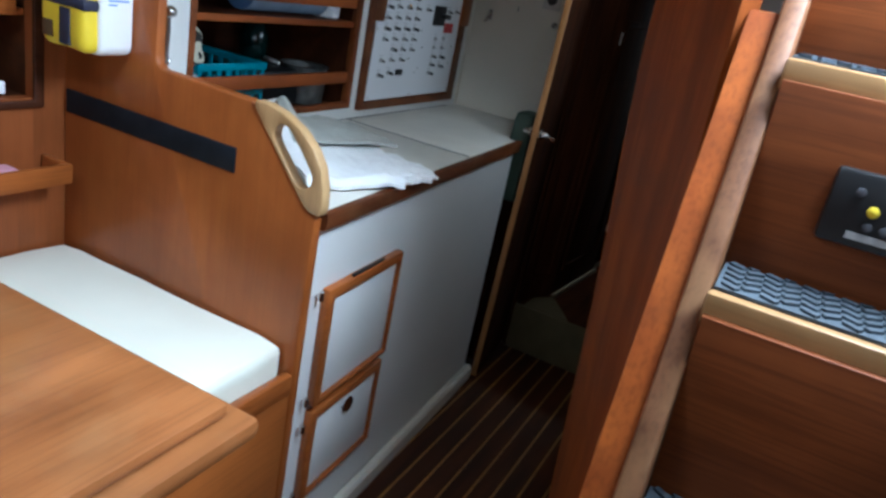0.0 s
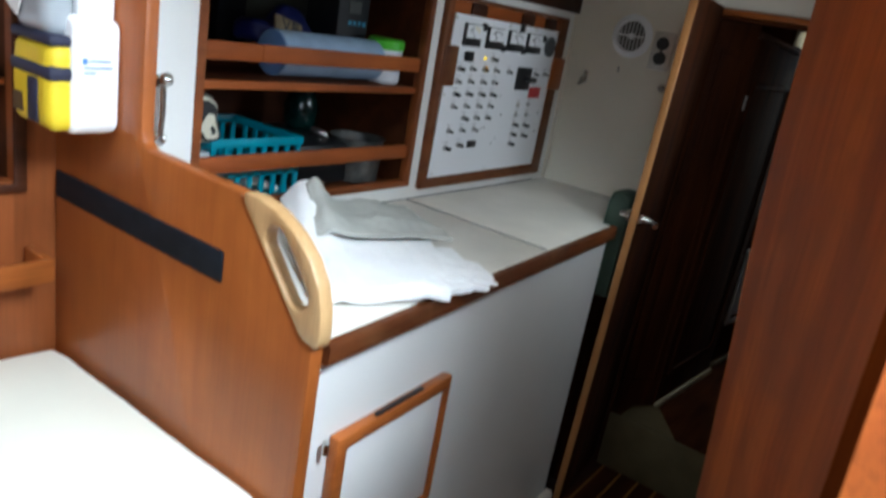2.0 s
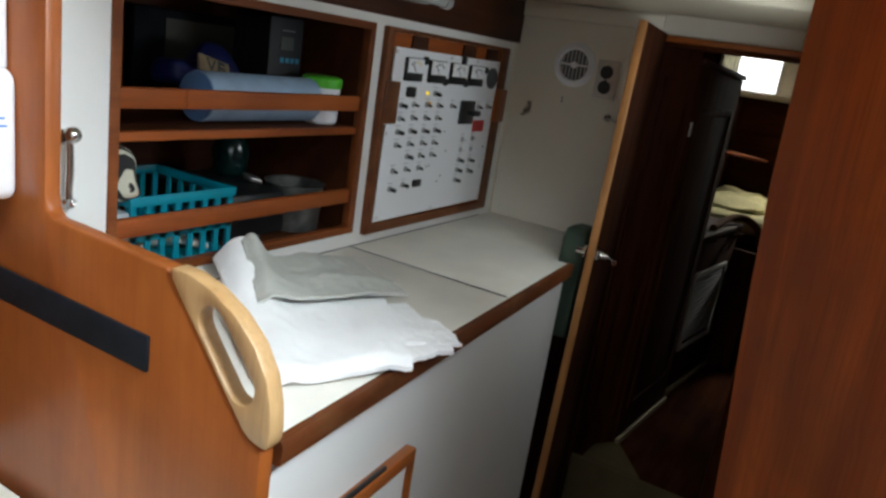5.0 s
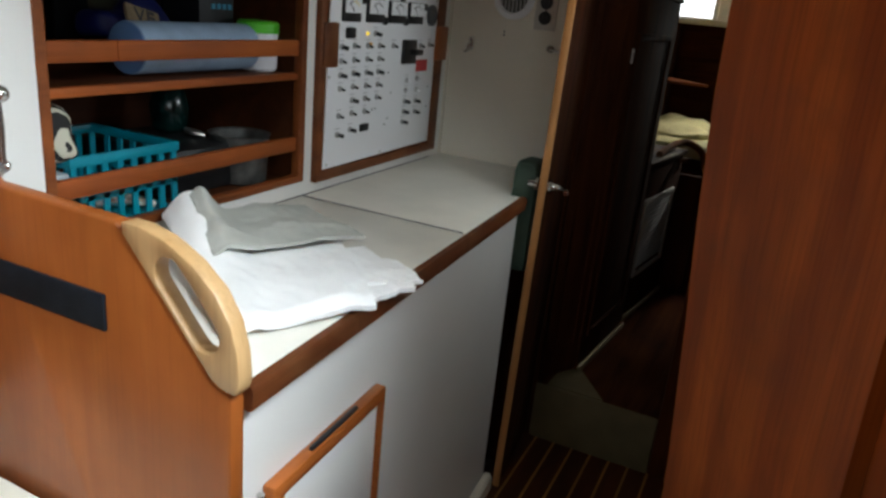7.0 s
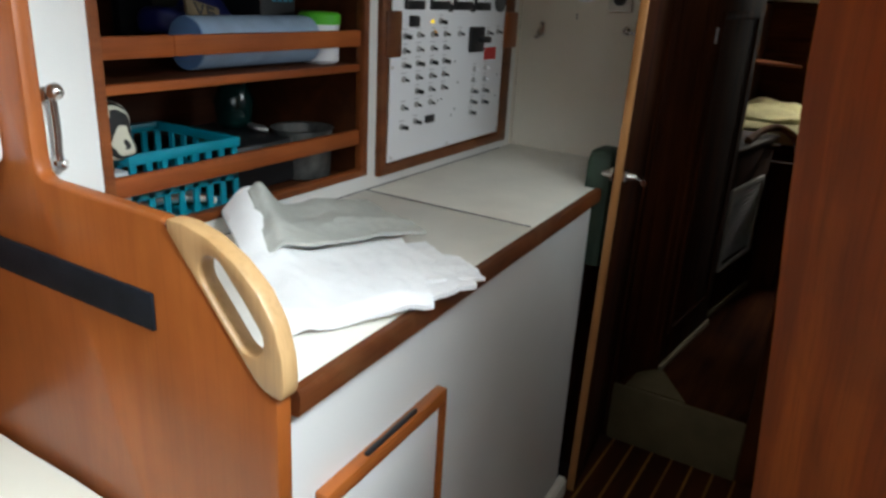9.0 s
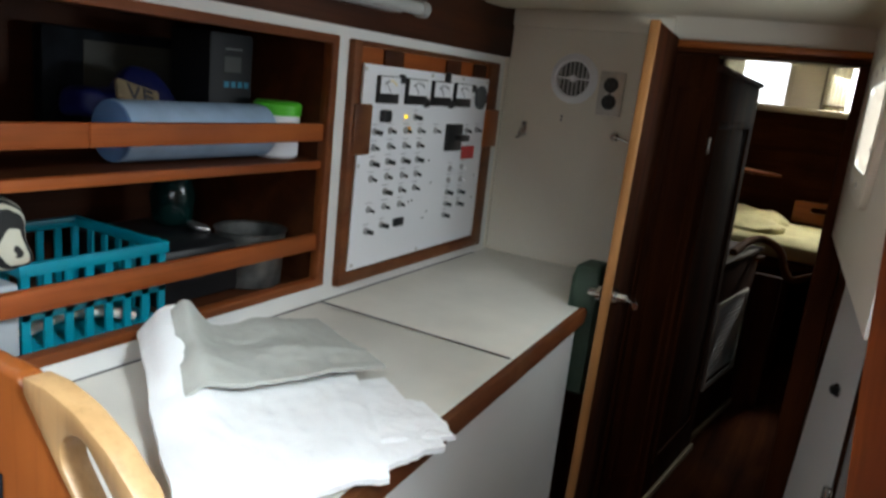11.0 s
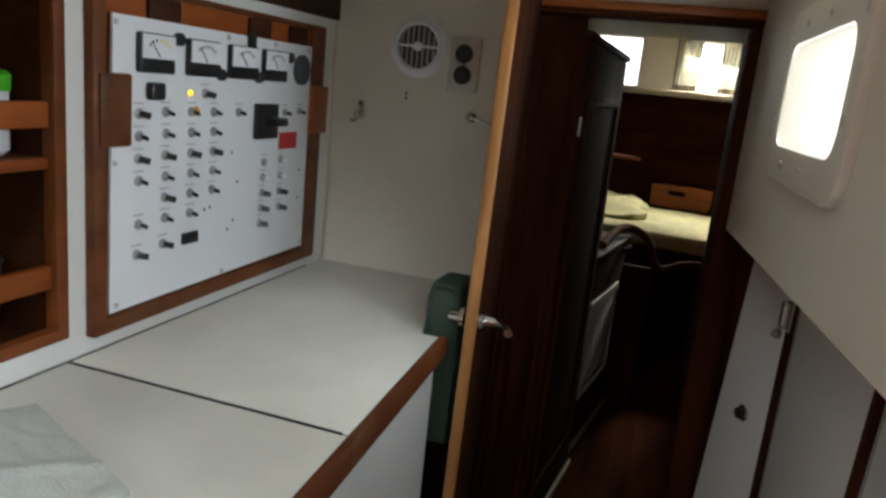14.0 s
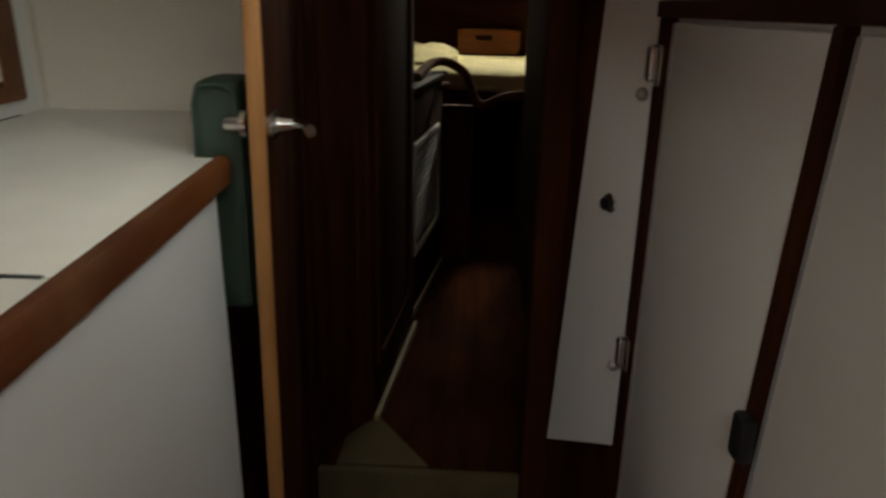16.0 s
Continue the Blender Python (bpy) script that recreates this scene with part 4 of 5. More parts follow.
whole("green_glass", lathe([(0.028, 0), (0.038, 0.01), (0.044, 0.06), (0.03, 0.10), (0.014, 0.125), (0.014, 0.15)], (-1.20, 1.90, 1.0555), (0, 0, 1), 20), plain("dark_green_glass", (0.004, 0.022, 0.020), 0.2, 0, 0.1, 8, 0, 100, 0.1), "dark green glass bottle on the black box", "bottle")
roll = thing("film_roll", "pale blue wrapped roll lying behind the upper rail", "roll")
part("roll_body", cyl((-1.035, 1.645, 1.2615), (-1.035, 1.955, 1.2615), 0.048, 28), ROLL_BLUE, roll)
part("end_disc", lathe([(0.047, 0), (0.047, 0.004), (0.030, 0.006), (0.016, 0.004)], (-1.035, 1.645, 1.2615), (0, -1, 0), 24), plain("blue_film_end", (0.10, 0.18, 0.34), 0.35), roll)
tub = thing("green_lidded_tub", "white tub with a bright green lid on the upper shelf", "tub")
part("body", lathe([(0.036, 0), (0.042, 0.006), (0.043, 0.082)], (-1.030, 2.000, 1.2105), (0, 0, 1), 26), PANEL_WHITE, tub)
part("lid", lathe([(0.045, 0), (0.046, 0.020), (0.040, 0.025), (0.02, 0.025)], (-1.030, 2.000, 1.2925), (0, 0, 1), 26), GREEN, tub, "bright green lid")
# a peaked cap: the pouch is its crown, the flap its brim
cap_thing = thing("blue_bag", "crumpled royal blue cap with a beige printed patch behind the roll", "bag")
part("pouch", pillow((-1.245, 1.738, 1.2105), (-1.130, 1.876, 1.352), 0.055, 5, 0.004, 0.022, 6), BLUE_CAP, cap_thing)
part("flap", pillow((-1.19, 1.655, 1.262), (-1.100, 1.775, 1.318), 0.020, 4, 0.0, 0.020, 16), BLUE_CAP, cap_thing)
PM = Matrix.Translation((-1.092, 1.738, 1.314)) @ Matrix.Rotation(radians(-14), 4, "X") @ Matrix.Rotation(radians(-24), 4, "Y")
badge = part("patch", solid((-0.010, -0.044, -0.017), (0.0, 0.042, 0.018), 0.005, PM), plain("beige_print", (0.26, 0.20, 0.12), 0.8, 0, 0.2, 40), cap_thing, "beige printed patch")
for y, w, z, hh, tilt in ((-0.018, 0.004, 0.0, 0.026, 25), (-0.007, 0.004, 0.0, 0.026, -25), (0.009, 0.005, 0.0, 0.026, 0), (0.018, 0.016, 0.010, 0.005, 0), (0.018, 0.016, 0.0, 0.005, 0), (0.018, 0.016, -0.010, 0.005, 0)):
    part("print_bar", solid((-0.002, -w / 2, -hh / 2), (0.0008, w / 2, hh / 2), 0, PM @ Matrix.Translation((0, y, z)) @ Matrix.Rotation(radians(tilt), 4, "X")), INK, badge)
flask = thing("black_carton", "tall black carton with a grey label and blue writing", "carton")
part("box", solid((-1.190, 1.878, 1.2105), (-1.085, 1.986, 1.432), 0.006), plain("black_card", (0.008, 0.009, 0.011), 0.6), flask)
part("label_plate", solid((-1.0848, 1.912, 1.362), (-1.0835, 1.953, 1.390), 0), plain("dim_label", (0.06, 0.065, 0.06), 0.5), flask, "grey label")
for i in range(4):
    part("print_bar", solid((-1.0848, 1.913 + 0.0165 * i, 1.334), (-1.0835, 1.924 + 0.0165 * i, 1.345), 0), plain("blue_dots", (0.03, 0.22, 0.35), 0.5), flask)
part("print_bar", solid((-1.0848, 1.914, 1.402), (-1.0835, 1.955, 1.405), 0), plain("dim_print", (0.15, 0.16, 0.16), 0.5), flask)
can = thing("glass_jar", "dark glass jars at the upper shelf's end", "jar")
for x, y in ((-1.10, 1.430), (-1.17, 1.480)):
    j = part("jar", lathe([(0.026, 0), (0.029, 0.006), (0.029, 0.115), (0.02, 0.125)], (x, y, 1.2105), (0, 0, 1), 20), BLACK, can)
    part("lid", lathe([(0.022, 0), (0.023, 0.018), (0.01, 0.02)], (x, y, 1.3355), (0, 0, 1), 20), BLACK, j)
case2 = thing("dark_case", "flat black case with a dull olive face at the shelf's back", "case")
part("shell", solid((-1.315, 1.690, 1.2105), (-1.285, 1.990, 1.412), 0.008), BLACK_MATT, case2)
part("face", solid((-1.2845, 1.768, 1.235), (-1.2825, 1.965, 1.392), 0), plain("dull_olive_face", (0.050, 0.048, 0.036), 0.6, 0, 0.15, 12), case2, "dull olive-grey face")

# ---------- switch panel ----------
sp = thing("switch_panel", "white switch panel with meters and toggle switches in a mahogany frame", "switch panel")
part("frame", frame_plate(rect(PF[0], PF[1], PF[2], PF[3]), rect(2.124, 2.700, 0.972, 1.440), "x", FX - 0.004, FX + 0.016, 0.004), EDGE_Y, sp, "mahogany frame")
part("backing", solid((FX + 0.0005, 2.1245, 0.9725), (FX + 0.004, 2.6995, 1.4395), 0), RAIL_Y, sp, "mahogany backing board")
PX = FX + 0.015
plate = part("plate", prism([(2.127, 0.976), (2.694, 0.980), (2.692, 1.404), (2.1345, 1.406)], "x", PX - 0.006, PX, 0.001), PANEL_WHITE, sp, "white plastic switch plate")
part("turn_block", solid((PX - 0.010, 2.106, 1.223), (PX + 0.006, 2.166, 1.326), 0.004), EDGE_Y, sp, "mahogany keeper block")
part("turn_block", solid((PX - 0.010, 2.690, 1.225), (PX + 0.006, 2.768, 1.325), 0.004), W_Z, sp, "mahogany keeper block")
for y in (2.21, 2.47, 2.61):
    part("catch", solid((FX + 0.005, y, 1.402), (FX + 0.012, y + 0.07, 1.438), 0.006), D_Y, sp)
for y0, y1 in ((2.177, 2.253), (2.286, 2.369), (2.396, 2.484), (2.502, 2.584)):
    mt = part("meter", solid((PX, y0, 1.329), (PX + 0.010, y1, 1.386), 0.003), BLACK, plate, "square meter with a white dial")
    part("dial", solid((PX + 0.0095, y0 + 0.003, 1.350), (PX + 0.0115, y1 - 0.003, 1.384), 0), PANEL_WHITE, mt)
    ym = (y0 + y1) / 2
    part("needle", cyl((PX + 0.012, ym, 1.353), (PX + 0.012, ym - 0.018, 1.374), 0.0009, 6), INK, mt)
    for k in range(7):
        a = radians(50 + 80 * k / 6)
        part("scale_mark", solid((PX + 0.0114, ym + 0.032 * math.cos(a) - 0.0012, 1.344 + 0.030 * math.sin(a)), (PX + 0.0122, ym + 0.032 * math.cos(a) + 0.0012, 1.349 + 0.030 * math.sin(a)), 0), YELLOW if k < 4 and y0 < 2.2 else INK, mt)
part("gauge", lathe([(0.030, 0), (0.030, 0.006), (0.026, 0.008), (0.025, 0.005)], (PX, 2.650, 1.355), (1, 0, 0), 28), plain("grey_gauge_face", (0.06, 0.065, 0.07), 0.4), plate, "round grey gauge")
part("key", solid((PX + 0.002, 2.452, 1.375), (PX + 0.010, 2.474, 1.408), 0.004), BLACK, plate, "black key in its switch")
part("key_ring", cyl((PX + 0.006, 2.465, 1.340), (PX + 0.006, 2.463, 1.376), 0.003, 8), STEEL, plate)
for y, z in ((2.268, 1.382), (2.378, 1.334), (2.492, 1.334), (2.600, 1.376)):
    part("meter_knob", lathe([(0.010, 0), (0.010, 0.008), (0.006, 0.012)], (PX, y, z), (1, 0, 0), 14), BLACK, plate)


def nut_mesh():
    return mesh_from(lathe([(0.0078, 0), (0.0078, 0.003), (0.0045, 0.004), (0.0045, 0.007)], (0, 0, 0), (1, 0, 0), 12), "switch_nut", plain("nut_steel", (0.42, 0.42, 0.42), 0.35, 0.7, 0.1, 30))


def lever_mesh(big):
    r = 0.0050 if big else 0.0032
    return mesh_from(tube([(0.004, 0, 0), (0.009, 0.002, -0.001), (0.015, 0.009 if big else 0.003, -0.003)], r, 8, 2), "switch_lever", BLACK)


NUT, LEVER, LEVER_BIG = nut_mesh(), lever_mesh(False), lever_mesh(True)
LEVER_WHITE = LEVER.copy()
LEVER_WHITE.materials[0] = PANEL_WHITE
LEGEND = mesh_from(solid((0, -0.011, -0.0012), (0.0008, 0.011, 0.0012), 0), "legend_bar", plain("grey_legend", (0.52, 0.52, 0.54), 0.6), False)


def switch(y, z, lever, legend=True):
    o = new("switch", NUT)
    o.parent, o.location = plate, (PX, y, z)
    v = new("lever", lever)
    v.parent = o
    if legend:
        g = new("legend_bar", LEGEND)
        g.parent, g.location = o, (0.0004, 0, 0.0145)


for c, y in enumerate((2.183, 2.242, 2.304, 2.363)):
    for r in range(6):
        if (c == 3 and r > 4) or (c == 0 and r == 4):
            continue
        switch(y + 0.0012 * (r % 2), 1.272 - 0.0333 * r - (0.002 if c == 0 else 0), LEVER_BIG if r == 2 or (c, r) in ((1, 4), (0, 0)) else LEVER)
switch(2.181, 1.057, LEVER_BIG)
switch(2.239, 1.064, LEVER_BIG)
for y, z, lv in ((2.435, 1.271, LEVER), (2.593, 1.270, LEVER), (2.650, 1.272, LEVER), (2.338, 1.302, LEVER_BIG)):
    switch(y, z, lv)
for r in range(4):
    switch(2.587, 1.177 - 0.032 * r, LEVER_WHITE if r < 2 else LEVER_BIG)
for r in range(5):
    switch(2.526 - 0.002 * r, 1.175 - 0.0295 * r, LEVER_WHITE if r < 2 else LEVER_BIG)
part("rotary", solid((PX, 2.198, 1.290), (PX + 0.014, 2.228, 1.316), 0.004), BLACK, plate)
part("indicator", lathe([(0.0042, 0), (0.0038, 0.004), (0.0015, 0.005)], (PX, 2.300, 1.302), (1, 0, 0), 14), YELLOW_LAMP, plate, "lit yellow indicator")
part("indicator", lathe([(0.008, 0), (0.007, 0.003), (0.002, 0.004)], (PX, 2.316, 1.273), (1, 0, 0), 14), plain("amber_ring", (0.8, 0.35, 0.01), 0.4), plate, "amber ring")
brk = part("breaker", solid((PX, 2.484, 1.221), (PX + 0.012, 2.556, 1.287), 0.003), BLACK, plate, "large black breaker")
part("handle", solid((PX + 0.010, 2.515, 1.246), (PX + 0.032, 2.560, 1.262), 0.004), BLACK, brk)
part("red_label", solid((PX, 2.578, 1.197), (PX + 0.0015, 2.646, 1.230), 0), RED, plate, "red label")
part("square_button", solid((PX, 2.285, 1.054), (PX + 0.007, 2.323, 1.073), 0.002), BLACK, plate)
for y, z in ((2.14, 1.395), (2.68, 1.395), (2.14, 0.986), (2.685, 0.99), (2.137, 1.20), (2.40, 0.985), (2.40, 1.397), (2.55, 1.397)):
    part("screw", lathe([(0.0045, 0), (0.004, 0.002), (0.001, 0.003)], (PX, y, z), (1, 0, 0), 8), STEEL, plate)
for y, z in ((2.42, 1.20), (2.44, 1.145), (2.36, 1.108), (2.345, 1.106), (2.43, 1.075), (2.415, 1.06), (2.665, 1.15), (2.665, 1.09)):
    part("hole", cyl((PX - 0.001, y, z), (PX + 0.0006, y, z), 0.0028, 8), INK, plate)

# ---------- far bulkhead fittings ----------
vent = thing("round_vent", "round white plastic vent with a dark slotted grille", "vent")
VC = Vector((-0.745, YB, 1.430))
part("ring", lathe([(0.066, 0), (0.066, 0.004), (0.050, 0.016), (0.046, 0.014), (0.045, 0.002)], VC, (0, -1, 0), 40), PANEL_WHITE, vent)
part("well", lathe([(0.046, 0), (0.046, 0.003)], VC, (0, -1, 0), 32), BLACK, vent)
for i in range(-3, 4):
    hgt = math.sqrt(max(0.0, 0.044 ** 2 - (0.012 * i) ** 2))
    part("bar", solid((VC.x + 0.012 * i - 0.0032, YB - 0.010, VC.z - hgt), (VC.x + 0.012 * i + 0.0018, YB - 0.004, VC.z + hgt), 0), GREY_TRIM, vent)
part("bar", solid((VC.x - 0.045, YB - 0.012, VC.z - 0.002), (VC.x + 0.045, YB - 0.005, VC.z + 0.003), 0.001), PANEL_WHITE, vent)
part("hub", lathe([(0.010, 0), (0.010, 0.006), (0.006, 0.008)], VC + Vector((0, -0.006, 0)), (0, -1, 0), 18), PANEL_WHITE, vent)
PLATE_STEEL = plain("satin_steel_plate", (0.50, 0.47, 0.42), 0.38, 0.55, 0.08, 60)
SOCKET_GREY = plain("socket_grey", (0.012, 0.012, 0.013), 0.5)
outl = thing("power_outlet", "brushed steel twin power outlet with black sockets", "outlet")
part("plate", prism(rounded(-0.673, -0.605, 1.343, 1.457, 0.004), "y", YB - 0.008, YB - 0.0005, 0.003), PLATE_STEEL, outl)
part("insert", prism(rounded(-0.6585, -0.6195, 1.357, 1.443, 0.012), "y", YB - 0.0098, YB - 0.0081, 0.001), PLATE_STEEL, outl, "raised steel insert")
for z in (1.4225, 1.3785):
    sock = part("socket", lathe([(0.0195, 0), (0.0195, 0.003), (0.016, 0.004)], (-0.639, YB - 0.0099, z), (0, -1, 0), 24), SOCKET_GREY, outl, "dark grey socket face")
    for dx in (-0.006, 0.006):
        part("slot", solid((-0.639 + dx - 0.001, YB - 0.0146, z - 0.002), (-0.639 + dx + 0.001, YB - 0.0137, z + 0.007), 0), INK, sock)
part("screw", lathe([(0.004, 0), (0.003, 0.002)], (-0.639, YB - 0.0098, 1.4005), (0, -1, 0), 10), CHROME, outl)
coat = thing("coat_hook", "small chrome double hook on the bulkhead", "hook")
part("plate", solid((-0.879, YB - 0.006, 1.262), (-0.863, YB - 0.0005, 1.302), 0.003), CHROME, coat)
part("prong", tube([(-0.871, YB - 0.006, 1.288), (-0.871, YB - 0.020, 1.284), (-0.872, YB - 0.030, 1.272), (-0.873, YB - 0.026, 1.262)], 0.004), CHROME, coat)
part("prong", tube([(-0.871, YB - 0.006, 1.268), (-0.878, YB - 0.018, 1.258), (-0.884, YB - 0.026, 1.258)], 0.0035), CHROME, coat)
bolts = thing("screw_hole", "two small dark screw holes in the cream bulkhead", "screw hole")
for z in (1.328, 1.318):
    part("hole", cyl((-0.766, YB - 0.001, z), (-0.766, YB + 0.001, z), 0.0032, 8), INK, bolts)
stayh = thing("door_hook", "chrome swivel hook reaching towards the open door", "hook")
part("rosette", lathe([(0.012, 0), (0.012, 0.004), (0.006, 0.010), (0.006, 0.016)], (-0.612, YB, 1.292), (0, -1, 0), 18), CHROME, stayh)
part("arm", tube([(-0.612, YB - 0.014, 1.292), (-0.585, YB - 0.020, 1.288), (-0.550, YB - 0.026, 1.279), (-0.520, YB - 0.024, 1.276)], 0.0035), CHROME, stayh)

lamp = thing("strip_lamp", "slim grey strip lamp under the deck edge, switched off", "lamp")
part("tube_cover", cyl((-0.884, 1.905, 1.528), (-0.884, 2.240, 1.526), 0.014, 20), plain("milky_acrylic", (0.40, 0.41, 0.40), 0.25), lamp)
part("end_cap", cyl((-0.884, 1.880, 1.528), (-0.884, 1.906, 1.528), 0.017, 20), GREY_TRIM, lamp)
part("end_cap", cyl((-0.884, 2.239, 1.526), (-0.884, 2.262, 1.526), 0.017, 20), GREY_TRIM, lamp)
part("bracket", solid((FX + 0.0065, 1.90, 1.512), (-0.900, 2.21, 1.546), 0.004), GREY_TRIM, lamp)


# ---------- towels ----------
def cloth(corners, nu, nv, height, thick, seed, wob=0.006, fray=1.0):
    """A folded cloth over four corners in plan (a, b, c, d), with its height above the counter given by height(u, v)."""
    a, b, c, d = [Vector((*p, 0)) for p in corners]
    bm = bmesh.new()
    g = []
    for i in range(nu + 1):
        row = []
        for j in range(nv + 1):
            u, v = i / nu, j / nv
            p = a.lerp(b, u).lerp(d.lerp(c, u), v)
            e = 0.010 * fray * noise.noise((u * 5, v * 5, seed + 3.1))
            p.x += e + 0.006 * fray * noise.noise((u * 13, v * 13, seed))
            p.y += 0.010 * fray * noise.noise((u * 5 + 7, v * 5, seed))
            z = 0.9215 + height(u, v, p) + wob * (0.5 + noise.noise((u * 4, v * 4, seed))) + 0.003 * noise.noise((u * 14, v * 14, seed + 9))
            row.append((p, z))
        g.append(row)
    top = [[bm.verts.new((p.x, p.y, max(z, 0.9225) + thick)) for p, z in row] for row in g]
    bot = [[bm.verts.new((p.x, p.y, max(z, 0.9225))) for p, z in row] for row in g]
    for i in range(nu):
        for j in range(nv):
            bm.faces.new((top[i][j], top[i + 1][j], top[i + 1][j + 1], top[i][j + 1]))
            bm.faces.new((bot[i][j], bot[i][j + 1], bot[i + 1][j + 1], bot[i + 1][j]))
    rim_t = [top[i][0] for i in range(nu)] + [top[nu][j] for j in range(nv)] + [top[i][nv] for i in range(nu, 0, -1)] + [top[0][j] for j in range(nv, 0, -1)]
    rim_b = [bot[i][0] for i in range(nu)] + [bot[nu][j] for j in range(nv)] + [bot[i][nv] for i in range(nu, 0, -1)] + [bot[0][j] for j in range(nv, 0, -1)]
    for k in range(len(rim_t)):
        n = (k + 1) % len(rim_t)
        bm.faces.new((rim_t[k], rim_b[k], rim_b[n], rim_t[n]))
    bmesh.ops.recalc_face_normals(bm, faces=bm.faces[:])
    return bm


def bump(u, c, w):
    return math.exp(-((u - c) / w) ** 2)


RA, RB = Vector((-0.880, 1.632, 0)), Vector((-0.730, 1.530, 0))


def ridge(p, left, right):
    """Height of the raised fold: a rounded ridge that falls from RA to RB, with its own width on each side."""
    d = RB - RA
    s = max(0.0, min(1.0, (p - RA).dot(d) / d.length_squared))
    side = d.x * (p.y - RA.y) - d.y * (p.x - RA.x)
    dist = (p - (RA + s * d)).length
    w = right if side > 0 else left
    return (0.078 - 0.062 * s ** 1.2) / (1.0 + (dist / w) ** 3)


white = thing("white_towel", "rumpled white terry towel folded on the counter", "towel")
part("lower_fold", cloth([(-0.720, 1.590), (-0.480, 1.550), (-0.432, 1.688), (-0.615, 1.815)], 30, 34, lambda u, v, p: 0.001 + 0.004 * bump(v, 0.75, 0.12) + 0.003 * math.sin(9 * u), 0.008, 1, 0.004, 0.35), TOWEL, white)
part("corner_fold", cloth([(-0.640, 1.660), (-0.520, 1.610), (-0.430, 1.712), (-0.520, 1.772)], 24, 26, lambda u, v, p: 0.012 + 0.003 * bump(u, 0.5, 0.2) - 0.003 * v, 0.007, 21, 0.003, 0.35), TOWEL, white)
part("upper_fold", cloth([(-0.922, 1.604), (-0.560, 1.366), (-0.444, 1.578), (-0.660, 1.790)], 64, 48,
                         lambda u, v, p: 0.017 * (1 - 0.8 * bump(u, 1.0, 0.035)) + ridge(p, 0.042, 0.042) + 0.005 * bump(v, 0.62 + 0.2 * u, 0.08) * u * u + 0.004 * bump(v, 0.3 - 0.1 * u, 0.06) * u + 0.002 * math.sin(7 * v + 3 * u) * u, 0.008, 2, 0.005, 0.3), TOWEL, white)
grey = thing("grey_towel", "crumpled grey-green terry towel lying on the white one", "towel")
part("sheet", cloth([(-0.890, 1.634), (-0.722, 1.520), (-0.604, 1.800), (-0.815, 1.890)], 46, 60,
                    lambda u, v, p: 0.041 - 0.012 * max(0.0, v - 0.7) / 0.3 - 0.018 * bump(v, 0.0, 0.06) - 0.016 * bump(u, 0.0, 0.16) * bump(v, 0.0, 0.30) + ridge(p, 0.042, 0.042) + 0.007 * bump(v, 0.55, 0.10) * (1 - u) + 0.005 * bump(u, 0.45 + 0.3 * v, 0.08) * v + 0.004 * math.sin(9 * u + 4 * v) * (1 - v), 0.006, 5, 0.003, 0.3), TOWEL_GREY, grey)
part("rolled_edge", tube([RA + Vector((-0.002, 0.014, 1.016)), RA.lerp(RB, 0.3) + Vector((0.004, 0.011, 0.997)), RA.lerp(RB, 0.62) + Vector((0.006, 0.010, 0.973)),
                          RB + Vector((0.008, 0.008, 0.948))], 0.0075, 10, 6), TOWEL_GREY, grey, "rolled towel edge")

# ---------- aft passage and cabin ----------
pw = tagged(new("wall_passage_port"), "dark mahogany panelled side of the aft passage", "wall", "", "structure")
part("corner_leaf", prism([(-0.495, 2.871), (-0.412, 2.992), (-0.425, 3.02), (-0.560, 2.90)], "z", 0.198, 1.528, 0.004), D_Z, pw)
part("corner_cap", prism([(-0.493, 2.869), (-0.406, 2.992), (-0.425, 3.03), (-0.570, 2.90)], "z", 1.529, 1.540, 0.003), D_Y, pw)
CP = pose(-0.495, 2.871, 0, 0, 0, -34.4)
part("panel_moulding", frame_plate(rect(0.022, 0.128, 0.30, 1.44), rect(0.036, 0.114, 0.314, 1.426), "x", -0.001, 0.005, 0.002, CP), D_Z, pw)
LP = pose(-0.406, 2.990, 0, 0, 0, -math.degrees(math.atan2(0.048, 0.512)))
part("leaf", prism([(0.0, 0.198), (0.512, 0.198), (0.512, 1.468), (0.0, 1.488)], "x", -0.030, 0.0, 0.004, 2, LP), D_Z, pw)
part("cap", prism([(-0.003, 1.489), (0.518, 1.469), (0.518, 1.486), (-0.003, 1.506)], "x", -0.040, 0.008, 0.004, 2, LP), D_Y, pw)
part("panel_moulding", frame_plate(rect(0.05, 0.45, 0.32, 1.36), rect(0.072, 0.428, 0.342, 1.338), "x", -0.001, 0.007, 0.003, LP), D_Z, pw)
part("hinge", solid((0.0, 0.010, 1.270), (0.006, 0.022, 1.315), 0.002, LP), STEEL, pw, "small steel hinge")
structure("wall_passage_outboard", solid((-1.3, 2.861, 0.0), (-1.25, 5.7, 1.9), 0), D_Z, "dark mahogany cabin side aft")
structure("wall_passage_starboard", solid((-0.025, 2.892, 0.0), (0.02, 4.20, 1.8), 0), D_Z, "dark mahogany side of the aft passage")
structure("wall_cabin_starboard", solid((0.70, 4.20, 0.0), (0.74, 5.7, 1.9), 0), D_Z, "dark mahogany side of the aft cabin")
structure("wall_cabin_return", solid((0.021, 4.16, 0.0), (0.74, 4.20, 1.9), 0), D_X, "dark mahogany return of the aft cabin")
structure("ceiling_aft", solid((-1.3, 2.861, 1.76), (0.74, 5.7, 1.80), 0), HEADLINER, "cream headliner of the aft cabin")
